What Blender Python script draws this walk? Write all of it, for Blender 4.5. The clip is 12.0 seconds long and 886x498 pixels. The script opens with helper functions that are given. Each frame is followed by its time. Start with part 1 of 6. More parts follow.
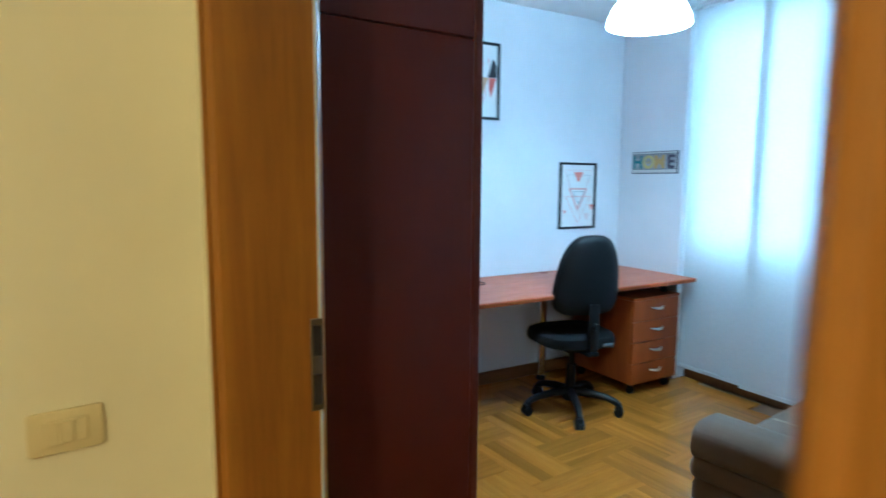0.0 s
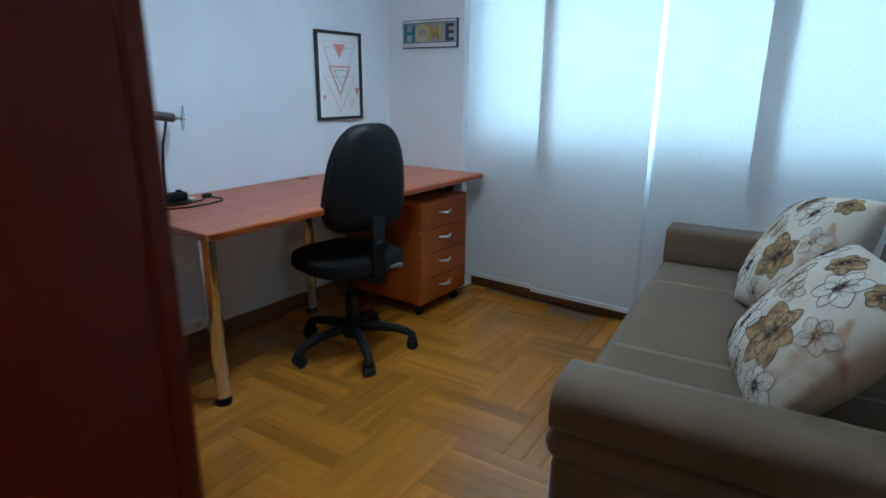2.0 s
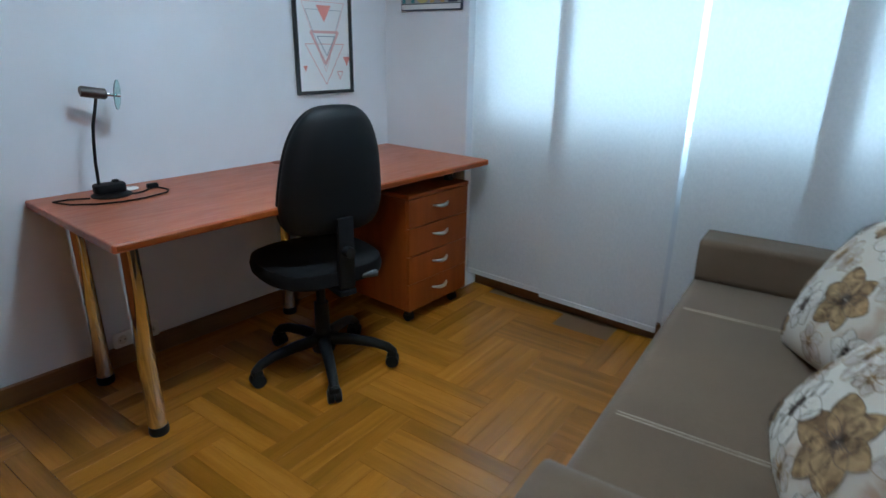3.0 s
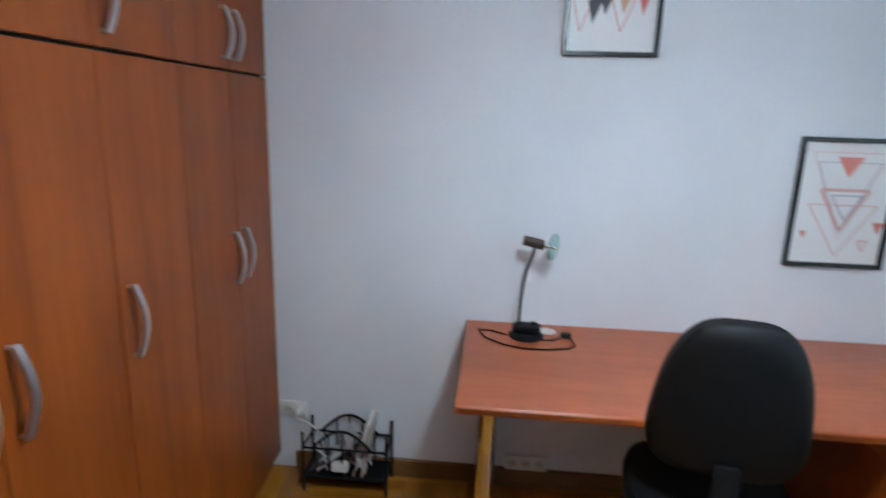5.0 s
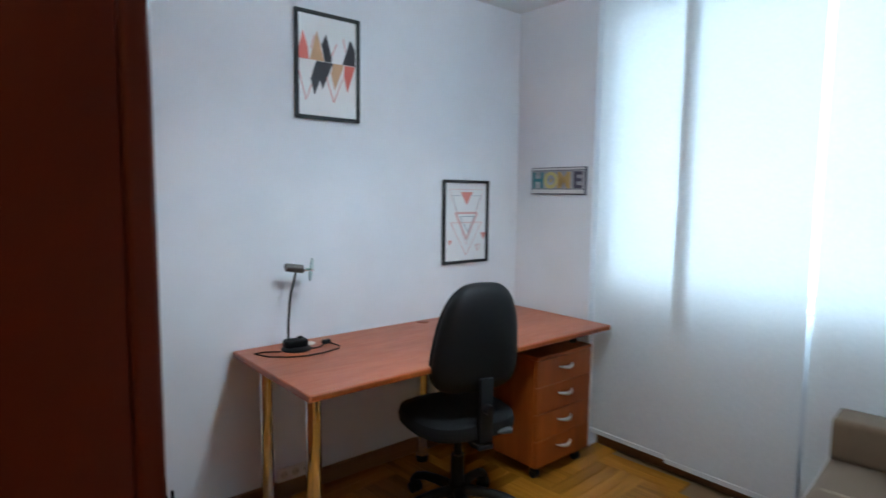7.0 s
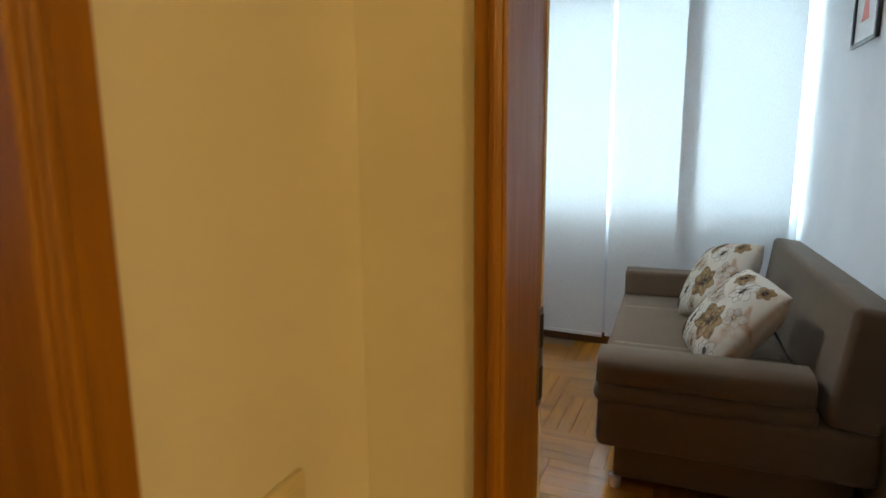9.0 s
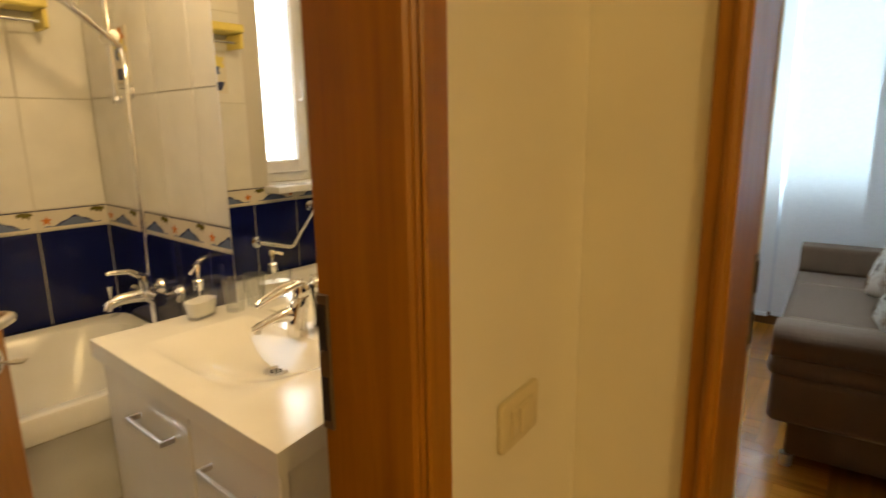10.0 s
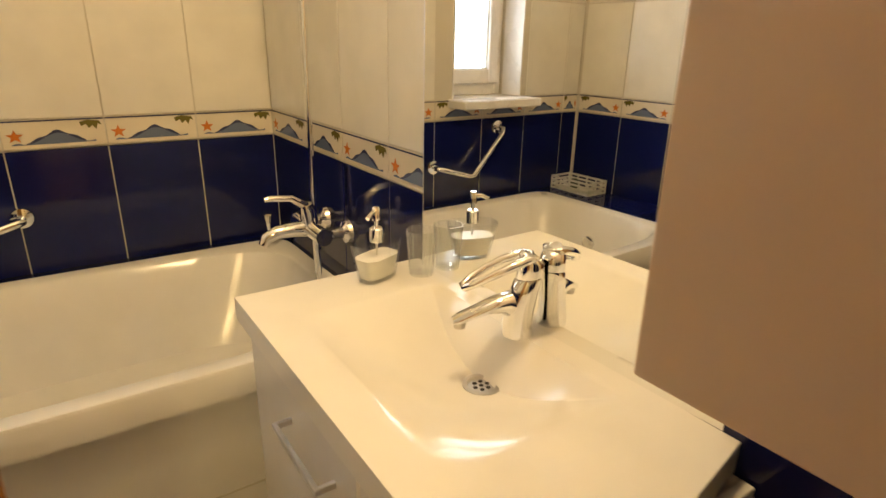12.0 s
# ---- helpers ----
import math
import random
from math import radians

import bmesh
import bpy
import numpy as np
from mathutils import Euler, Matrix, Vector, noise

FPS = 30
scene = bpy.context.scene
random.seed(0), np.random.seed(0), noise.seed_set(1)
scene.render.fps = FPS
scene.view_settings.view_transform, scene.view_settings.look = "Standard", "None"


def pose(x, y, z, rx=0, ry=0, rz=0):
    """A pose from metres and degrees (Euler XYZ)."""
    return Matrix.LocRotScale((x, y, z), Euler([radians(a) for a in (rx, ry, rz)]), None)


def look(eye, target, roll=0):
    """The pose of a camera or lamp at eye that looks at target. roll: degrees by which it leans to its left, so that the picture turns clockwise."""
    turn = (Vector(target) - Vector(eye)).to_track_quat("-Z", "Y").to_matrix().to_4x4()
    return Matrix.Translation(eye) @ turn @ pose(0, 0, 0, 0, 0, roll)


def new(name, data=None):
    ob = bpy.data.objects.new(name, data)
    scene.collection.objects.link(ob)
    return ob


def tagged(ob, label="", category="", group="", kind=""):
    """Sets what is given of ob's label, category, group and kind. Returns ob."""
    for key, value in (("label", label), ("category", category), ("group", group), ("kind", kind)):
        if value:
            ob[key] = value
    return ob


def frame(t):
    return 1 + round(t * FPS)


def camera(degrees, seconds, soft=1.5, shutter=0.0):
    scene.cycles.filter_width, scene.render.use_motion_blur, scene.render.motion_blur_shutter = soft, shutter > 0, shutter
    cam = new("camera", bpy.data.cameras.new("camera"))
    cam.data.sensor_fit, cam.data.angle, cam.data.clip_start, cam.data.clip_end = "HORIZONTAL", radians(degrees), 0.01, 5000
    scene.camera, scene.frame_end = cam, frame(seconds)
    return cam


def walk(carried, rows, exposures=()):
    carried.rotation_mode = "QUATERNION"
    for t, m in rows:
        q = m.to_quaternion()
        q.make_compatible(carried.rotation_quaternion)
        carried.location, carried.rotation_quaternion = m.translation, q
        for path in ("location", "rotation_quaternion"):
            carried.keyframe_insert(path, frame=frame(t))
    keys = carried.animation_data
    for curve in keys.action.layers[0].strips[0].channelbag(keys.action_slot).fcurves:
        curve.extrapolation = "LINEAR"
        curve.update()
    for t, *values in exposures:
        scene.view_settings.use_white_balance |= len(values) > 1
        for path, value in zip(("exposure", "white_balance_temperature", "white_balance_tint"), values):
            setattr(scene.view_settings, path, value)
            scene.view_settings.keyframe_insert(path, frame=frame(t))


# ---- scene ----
cam = camera(75.1, 12.0, shutter=0.4)
PATH = [
    (0, (1.536, 0.696, 1.378), (2.54, 2.41, 1.145), 0.4),
    (0.5, (1.587, 0.955, 1.327), (2.952, 2.391, 1.057), 0.8),
    (1, (1.722, 1.169, 1.267), (3.286, 2.37, 0.936), 0.6),
    (1.5, (1.833, 1.348, 1.26), (3.422, 2.473, 0.803), 0.5),
    (2, (2.082, 1.382, 1.245), (3.648, 2.497, 0.693), 0.5),
    (2.5, (2.372, 1.411, 1.267), (3.896, 2.544, 0.64), 0.5),
    (2.7, (2.441, 1.439, 1.267), (3.954, 2.575, 0.619), 0.7),
    (4.5, (3.249, 1.64, 1.513), (3.63, 3.501, 0.886), 2.0),
    (5, (3.232, 1.622, 1.57), (3.07, 3.56, 1.105), 1.7),
    (5.5, (3.136, 1.607, 1.568), (2.733, 3.543, 1.271), 1.1),
    (6, (2.891, 1.576, 1.524), (2.722, 3.552, 1.269), 1.3),
    (6.5, (2.58, 1.469, 1.469), (3.312, 3.319, 1.262), 0.9),
    (7, (2.267, 1.374, 1.442), (3.548, 2.898, 1.25), 0.7),
    (7.5, (1.91, 1.347, 1.412), (3.493, 2.554, 1.22), 0.5),
    (7.7, (1.752, 1.358, 1.414), (3.417, 2.448, 1.212), 0.3),
    (9.3, (0.877, 1.407, 1.365), (2.627, 2.315, 1.03), -0.4),
    (9.5, (0.842, 1.422, 1.352), (2.541, 2.418, 1.008), -0.7),
    (10, (0.787, 1.459, 1.353), (2.271, 2.734, 0.935), -0.8),
    (10.5, (0.787, 1.516, 1.345), (2.064, 2.979, 0.865), 0.1),
    (11, (0.88, 1.659, 1.311), (2.015, 3.21, 0.76), 0.3),
    (11.5, (0.944, 1.853, 1.287), (2.05, 3.408, 0.691), 1.3),
    (12, (1.013, 2.019, 1.289), (2.082, 3.569, 0.615), 1.2),
]
walk(cam, [(t, look(eye, target, roll)) for t, eye, target, roll in PATH],
     exposures=[(0, 0.1, 4650, -9), (0.3, -0.1, 4650, -9), (0.6, -0.55, 4700, -8), (1.0, -0.75, 4850, -6), (2.5, -0.75, 5750, 2), (4.5, -0.45, 6000, 8), (5.5, -0.4, 6600, 11),
                (6.0, -0.45, 6600, 10), (7.0, -0.5, 6300, 8), (7.7, -0.85, 6700, 6), (9.3, -0.63, 6850, 8), (10.5, -0.45, 6800, 10), (12, -0.3, 6600, 10)])

# ---- world and light ----
world = bpy.data.worlds.new("sky")
scene.world = world
world.use_nodes = True
wn = world.node_tree
sky = wn.nodes.new("ShaderNodeTexSky")
sky.sky_type, sky.sun_disc = "NISHITA", False
sky.sun_elevation, sky.sun_rotation = radians(38), radians(200)
wn.nodes["Background"].inputs["Strength"].default_value = 0.1
wn.links.new(sky.outputs["Color"], wn.nodes["Background"].inputs["Color"])


def lamp(name, kind, power, colour, m, radius=0.05, size=(0.1, 0.1)):
    data = bpy.data.lights.new(name, kind)
    data.energy, data.color = power, colour
    if kind == "AREA":
        data.shape, data.size, data.size_y = "RECTANGLE", size[0], size[1]
    else:
        data.shadow_soft_size = radius
    ob = new(name, data)
    ob.matrix_basis = m
    return ob


# daylight in the openings of the two windows
lamp("study_window_light", "AREA", 140, (0.63, 0.86, 1.0), look((5.115, 2.16, 1.67), (4.0, 2.16, 1.67)), size=(2.1, 1.42))
lamp("bathroom_window_light", "AREA", 6, (0.9, 0.95, 1.0), look((0.63, 4.2, 1.6), (0.63, 3.0, 1.5)), size=(0.4, 1.0))
# the lit lamps: study pendant, unseen hall lamp, unseen lamp above the bathroom mirror
lamp("study_bulb", "POINT", 29, (0.72, 0.885, 1.0), pose(3.575, 2.457, 2.12), radius=0.05)
lamp("hall_bulb", "POINT", 58, (1.0, 0.70, 0.30), pose(0.35, -0.25, 2.30), radius=0.10)
lamp("bathroom_bulb", "POINT", 31, (1.0, 0.70, 0.34), pose(1.46, 2.72, 2.12), radius=0.08)


# ---- materials ----
def shader(name, rough=0.5, metal=0.0, colour=(0.8, 0.8, 0.8), spec=0.5):
    mat = bpy.data.materials.new(name)
    mat.use_nodes = True
    b = mat.node_tree.nodes["Principled BSDF"]
    b.inputs["Base Color"].default_value = (*colour, 1)
    b.inputs["Roughness"].default_value, b.inputs["Metallic"].default_value = rough, metal
    b.inputs["Specular IOR Level"].default_value = spec
    return mat, mat.node_tree, b


def node(nt, kind, **values):
    n = nt.nodes.new(kind)
    for k, v in values.items():
        n.inputs[k].default_value = v
    return n


def ramp(nt, source, stops):
    r = nt.nodes.new("ShaderNodeValToRGB")
    e = r.color_ramp.elements
    while len(e) < len(stops):
        e.new(0.5)
    for el, (p, c) in zip(e, stops):
        el.position, el.color = p, (*c, 1)
    nt.links.new(source, r.inputs["Fac"])
    return r.outputs["Color"]


def coords(nt, scale=(1, 1, 1), rot=(0, 0, 0), random_shift=False):
    tc = nt.nodes.new("ShaderNodeTexCoord")
    mp = nt.nodes.new("ShaderNodeMapping")
    mp.inputs["Scale"].default_value = scale
    mp.inputs["Rotation"].default_value = rot
    nt.links.new(tc.outputs["Object"], mp.inputs["Vector"])
    if random_shift:
        oi = nt.nodes.new("ShaderNodeObjectInfo")
        ml = nt.nodes.new("ShaderNodeMath")
        ml.operation = "MULTIPLY"
        ml.inputs[1].default_value = 37.0
        nt.links.new(oi.outputs["Random"], ml.inputs[0])
        nt.links.new(ml.outputs[0], mp.inputs["Location"])
    return mp.outputs["Vector"]


def bump(nt, b, height, strength, distance=0.002):
    n = node(nt, "ShaderNodeBump", Strength=strength, Distance=distance)
    nt.links.new(height, n.inputs["Height"])
    nt.links.new(n.outputs["Normal"], b.inputs["Normal"])


def mixed(nt, a, c, fac, mode="MULTIPLY"):
    m = nt.nodes.new("ShaderNodeMix")
    m.data_type, m.blend_type = "RGBA", mode
    for s, v in ((m.inputs[6], a), (m.inputs[7], c)):
        if isinstance(v, tuple):
            s.default_value = (*v, 1)
        else:
            nt.links.new(v, s)
    if isinstance(fac, float):
        m.inputs[0].default_value = fac
    else:
        nt.links.new(fac, m.inputs[0])
    return m.outputs[2]


def wood(name, dark, mid, light, grain=(1, 1, 0.06), rough=0.4, scale=14.0, vary=0.0, coat=0.0, fine=0.6):
    """Veneer or solid wood; the grain runs along the axis with the small scale."""
    mat, nt, b = shader(name, rough)
    v = coords(nt, grain, random_shift=True)
    n1 = node(nt, "ShaderNodeTexNoise", Scale=scale, Detail=6.0, Roughness=0.6, Distortion=0.6)
    n2 = node(nt, "ShaderNodeTexNoise", Scale=scale * 9, Detail=3.0, Roughness=0.7)
    n3 = node(nt, "ShaderNodeTexNoise", Scale=2.2, Detail=2.0)
    for n in (n1, n2):
        nt.links.new(v, n.inputs["Vector"])
    nt.links.new(coords(nt), n3.inputs["Vector"])
    c = ramp(nt, n1.outputs["Fac"], [(0.3, dark), (0.5, mid), (0.72, light)])
    pores = ramp(nt, n2.outputs["Fac"], [(0.35, (0.78, 0.76, 0.74)), (0.6, (1, 1, 1))])
    c = mixed(nt, c, pores, fine)
    c = mixed(nt, c, ramp(nt, n3.outputs["Fac"], [(0.3, (0.86, 0.84, 0.82)), (0.7, (1.08, 1.06, 1.04))]), 0.8)
    if vary:
        oi = nt.nodes.new("ShaderNodeObjectInfo")
        c = mixed(nt, c, ramp(nt, oi.outputs["Random"], [(0.0, (1 - vary, 1 - vary * 1.1, 1 - vary * 1.25)), (0.5, (1, 1, 1)), (1.0, (1 + vary * 0.6, 1 + vary * 0.5, 1 + vary * 0.4))]), 1.0)
    nt.links.new(c, b.inputs["Base Color"])
    nt.links.new(ramp(nt, n2.outputs["Fac"], [(0.3, (rough * 1.2,) * 3), (0.7, (rough * 0.85,) * 3)]), b.inputs["Roughness"])
    bump(nt, b, n2.outputs["Fac"], 0.12, 0.001)
    if coat:
        b.inputs["Coat Weight"].default_value, b.inputs["Coat Roughness"].default_value = coat, 0.12
    return mat


def paint(name, colour, rough=0.7, relief=0.15, scale=160.0, blotch=0.06):
    mat, nt, b = shader(name, rough)
    v = coords(nt)
    n1 = node(nt, "ShaderNodeTexNoise", Scale=1.6, Detail=4.0)
    n2 = node(nt, "ShaderNodeTexNoise", Scale=scale, Detail=2.0)
    for n in (n1, n2):
        nt.links.new(v, n.inputs["Vector"])
    lo, hi = tuple(c * (1 - blotch) for c in colour), tuple(min(1, c * (1 + blotch)) for c in colour)
    nt.links.new(ramp(nt, n1.outputs["Fac"], [(0.3, lo), (0.7, hi)]), b.inputs["Base Color"])
    bump(nt, b, n2.outputs["Fac"], relief, 0.001)
    return mat


def fabric(name, colour, rough=0.9, weave=900.0, blotch=0.1):
    mat, nt, b = shader(name, rough, spec=0.2)
    v = coords(nt)
    n1 = node(nt, "ShaderNodeTexNoise", Scale=5.0, Detail=4.0)
    n2 = node(nt, "ShaderNodeTexNoise", Scale=weave, Detail=2.0)
    for n in (n1, n2):
        nt.links.new(v, n.inputs["Vector"])
    c = ramp(nt, n1.outputs["Fac"], [(0.3, tuple(x * (1 - blotch) for x in colour)), (0.7, tuple(x * (1 + blotch) for x in colour))])
    c = mixed(nt, c, ramp(nt, n2.outputs["Fac"], [(0.35, (0.7, 0.7, 0.7)), (0.65, (1.15, 1.15, 1.15))]), 0.8)
    nt.links.new(c, b.inputs["Base Color"])
    b.inputs["Sheen Weight"].default_value = 0.15
    bump(nt, b, n2.outputs["Fac"], 0.4, 0.001)
    return mat


def gloss(name, colour, rough=0.12, metal=0.0, wear=0.1):
    mat, nt, b = shader(name, rough, metal, colour)
    n1 = node(nt, "ShaderNodeTexNoise", Scale=9.0, Detail=5.0)
    nt.links.new(coords(nt), n1.inputs["Vector"])
    nt.links.new(ramp(nt, n1.outputs["Fac"], [(0.3, (rough * (1 - wear),) * 3), (0.7, (rough * (1 + wear * 4),) * 3)]), b.inputs["Roughness"])
    nt.links.new(ramp(nt, n1.outputs["Fac"], [(0.3, tuple(c * 0.95 for c in colour)), (0.7, colour)]), b.inputs["Base Color"])
    return mat


def tile_glaze(name, colour, rough=0.08, vary=0.06):
    mat, nt, b = shader(name, rough)
    oi = nt.nodes.new("ShaderNodeObjectInfo")
    n1 = node(nt, "ShaderNodeTexNoise", Scale=7.0, Detail=4.0)
    nt.links.new(coords(nt, random_shift=True), n1.inputs["Vector"])
    c = ramp(nt, oi.outputs["Random"], [(0, tuple(x * (1 - vary) for x in colour)), (1, tuple(min(1, x * (1 + vary)) for x in colour))])
    c = mixed(nt, c, ramp(nt, n1.outputs["Fac"], [(0.3, (0.9, 0.9, 0.9)), (0.7, (1.05, 1.05, 1.05))]), 0.7)
    nt.links.new(c, b.inputs["Base Color"])
    bump(nt, b, n1.outputs["Fac"], 0.05, 0.002)
    return mat


def clear_glass(name, tint=(1, 1, 1), rough=0.0):
    mat, nt, b = shader(name, rough, 0.0, tint)
    b.inputs["Transmission Weight"].default_value = 1.0
    b.inputs["IOR"].default_value = 1.45
    return mat


def curtain_cloth(name):
    mat = bpy.data.materials.new(name)
    mat.use_nodes = True
    nt = mat.node_tree
    nt.nodes.clear()
    out = nt.nodes.new("ShaderNodeOutputMaterial")
    d, t = nt.nodes.new("ShaderNodeBsdfDiffuse"), nt.nodes.new("ShaderNodeBsdfTranslucent")
    mx = nt.nodes.new("ShaderNodeMixShader")
    mx.inputs[0].default_value = 0.52
    w = node(nt, "ShaderNodeTexNoise", Scale=240.0, Detail=3.0)
    nt.links.new(coords(nt, (1, 1, 0.25)), w.inputs["Vector"])
    c = ramp(nt, w.outputs["Fac"], [(0.3, (0.84, 0.85, 0.86)), (0.7, (0.93, 0.935, 0.94))])
    for s in (d, t):
        nt.links.new(c, s.inputs["Color"])
    nt.links.new(d.outputs[0], mx.inputs[1]), nt.links.new(t.outputs[0], mx.inputs[2])
    nt.links.new(mx.outputs[0], out.inputs[0])
    return mat


def glow(name, colour, strength, base=(0.9, 0.9, 0.9)):
    mat, nt, b = shader(name, 0.3, 0.0, base)
    b.inputs["Emission Color"].default_value = (*colour, 1)
    b.inputs["Emission Strength"].default_value = strength
    return mat


def floral_cloth(name):
    """Cream cotton; the printed flowers are laid on as shapes of their own."""
    mat, nt, b = shader(name, 0.85, spec=0.2)
    v = coords(nt)
    n1 = node(nt, "ShaderNodeTexNoise", Scale=9.0, Detail=3.0, Distortion=1.0)
    n2 = node(nt, "ShaderNodeTexNoise", Scale=700.0, Detail=2.0)
    for n in (n1, n2):
        nt.links.new(v, n.inputs["Vector"])
    c = ramp(nt, n1.outputs["Fac"], [(0.40, (0.50, 0.455, 0.39)), (0.56, (0.51, 0.445, 0.37)), (0.72, (0.38, 0.25, 0.17))])
    nt.links.new(c, b.inputs["Base Color"])
    bump(nt, b, n2.outputs["Fac"], 0.3, 0.001)
    return mat


M_WALL = paint("white_wall_paint", (0.74, 0.76, 0.80))
M_HALL = paint("cream_wall_paint", (0.80, 0.74, 0.58))
M_CEIL = paint("ceiling_paint", (0.80, 0.80, 0.80))
M_OAK = wood("golden_oak_veneer", (0.25, 0.095, 0.006), (0.34, 0.140, 0.009), (0.40, 0.18, 0.016), rough=0.35, scale=10)
M_CHERRY = wood("cherry_laminate", (0.155, 0.030, 0.0045), (0.215, 0.047, 0.007), (0.27, 0.064, 0.010), rough=0.35, scale=6, fine=0.35)
M_DESK = wood("cherry_desk_laminate", (0.30, 0.07, 0.022), (0.37, 0.09, 0.03), (0.42, 0.115, 0.042), grain=(0.12, 1, 1), rough=0.35, scale=7, fine=0.22)
M_MAHOG = wood("mahogany_laminate", (0.070, 0.0100, 0.0036), (0.073, 0.0106, 0.0038), (0.080, 0.0122, 0.0045), grain=(1, 1, 0.3), rough=0.35, scale=5, fine=0.12)
# near-black; puts the shade inside holes and door gaps into the colour
M_GAP = shader("dark_gap", 0.8, 0, (0.02, 0.012, 0.008))[0]
M_PARQ = wood("oak_parquet", (0.225, 0.086, 0.009), (0.33, 0.130, 0.014), (0.41, 0.168, 0.024), grain=(0.07, 1, 1), rough=0.2, scale=16, vary=0.27, fine=0.4)
M_SUB = paint("dark_subfloor", (0.12, 0.055, 0.018))
M_BASE = wood("dark_oak_baseboard", (0.14, 0.06, 0.015), (0.18, 0.08, 0.02), (0.22, 0.10, 0.028), grain=(0.08, 0.08, 1), rough=0.4)
M_CURT = curtain_cloth("white_panel_cloth")
M_SOFA = fabric("taupe_sofa_cloth", (0.112, 0.072, 0.043))
M_SEAM = fabric("pale_thread", (0.42, 0.34, 0.27))
M_BLACK = paint("black_plastic", (0.004, 0.0045, 0.0055), 0.55, 0.3, 300)
M_BFAB = fabric("black_cloth", (0.0035, 0.0035, 0.004))
M_BFAB.node_tree.nodes["Principled BSDF"].inputs["Sheen Weight"].default_value = 0.0
for _m in (M_BLACK, M_BFAB, M_CHERRY, M_MAHOG):
    _m.node_tree.nodes["Principled BSDF"].inputs["Specular IOR Level"].default_value = 0.2
M_GREYP = paint("dark_grey_plastic", (0.06, 0.065, 0.07), 0.45, 0.1)
M_CHROME = gloss("chrome", (0.86, 0.86, 0.86), 0.07, 1.0)
M_STEEL = gloss("brushed_steel", (0.62, 0.60, 0.57), 0.28, 1.0)
M_BRONZE = gloss("dark_steel", (0.26, 0.23, 0.20), 0.35, 1.0)
M_SATIN = gloss("satin_aluminium", (0.70, 0.70, 0.72), 0.3, 1.0)
M_HEAD = gloss("dark_brown_lacquer", (0.030, 0.014, 0.010), 0.3)
M_FRAME = paint("black_frame_lacquer", (0.016, 0.02, 0.022), 0.25, 0.05)
M_PAPER = paint("white_print_paper", (0.80, 0.80, 0.80), 0.4, 0.02)
M_IVORY = gloss("ivory_plastic", (0.70, 0.60, 0.36), 0.3)
M_WPLAST = gloss("white_plastic", (0.75, 0.75, 0.72), 0.3)
M_NAVY = tile_glaze("navy_glazed_tile", (0.006, 0.010, 0.075))
M_WTILE = tile_glaze("white_glazed_tile", (0.76, 0.74, 0.68), 0.15, 0.02)
M_BTILE = tile_glaze("cream_border_tile", (0.74, 0.68, 0.56), 0.15, 0.02)
M_GROUT = paint("pale_grout", (0.60, 0.57, 0.50), 0.8)
M_WAVE = paint("slate_blue_glaze", (0.14, 0.18, 0.29), 0.2, 0.05)
M_WAVE2 = paint("dark_blue_glaze", (0.05, 0.06, 0.13), 0.2, 0.05)
M_ORANGE = paint("orange_glaze", (0.62, 0.20, 0.04), 0.2, 0.05)
M_OLIVE = paint("olive_glaze", (0.15, 0.13, 0.03), 0.2, 0.05)
M_CERAM = gloss("white_ceramic", (0.84, 0.82, 0.77), 0.12)
M_ACRYL = gloss("white_acrylic", (0.82, 0.81, 0.78), 0.14)
M_LACQ = gloss("white_gloss_lacquer", (0.80, 0.78, 0.75), 0.10)
M_CABIN = paint("beige_cabinet_laminate", (0.60, 0.48, 0.36), 0.4, 0.05)
M_MIRROR = shader("mirror", 0.0, 1.0, (0.93, 0.94, 0.93))[0]
M_GLASS = clear_glass("clear_glass")
def thin_glass(name, tint=(0.97, 0.98, 0.98), haze=0.0):
    """A thin clear wall: see-through, with gloss at grazing angles."""
    mat = bpy.data.materials.new(name)
    mat.use_nodes = True
    nt = mat.node_tree
    nt.nodes.clear()
    out, tr, gl = nt.nodes.new("ShaderNodeOutputMaterial"), nt.nodes.new("ShaderNodeBsdfTransparent"), nt.nodes.new("ShaderNodeBsdfGlossy")
    mx, fr = nt.nodes.new("ShaderNodeMixShader"), nt.nodes.new("ShaderNodeLayerWeight")
    tr.inputs["Color"].default_value = (*tint, 1)
    gl.inputs["Roughness"].default_value = 0.04
    fr.inputs["Blend"].default_value = 0.35
    nt.links.new(ramp(nt, fr.outputs["Facing"], [(0.2, (0.035,) * 3), (0.95, (0.5,) * 3)]), mx.inputs[0]), nt.links.new(tr.outputs[0], mx.inputs[1]), nt.links.new(gl.outputs[0], mx.inputs[2])
    cloud, hz = nt.nodes.new("ShaderNodeBsdfDiffuse"), nt.nodes.new("ShaderNodeMixShader")
    cloud.inputs["Color"].default_value, hz.inputs[0].default_value = (0.85, 0.85, 0.83, 1), haze
    nt.links.new(mx.outputs[0], hz.inputs[1]), nt.links.new(cloud.outputs[0], hz.inputs[2])
    nt.links.new(hz.outputs[0], out.inputs[0])
    return mat


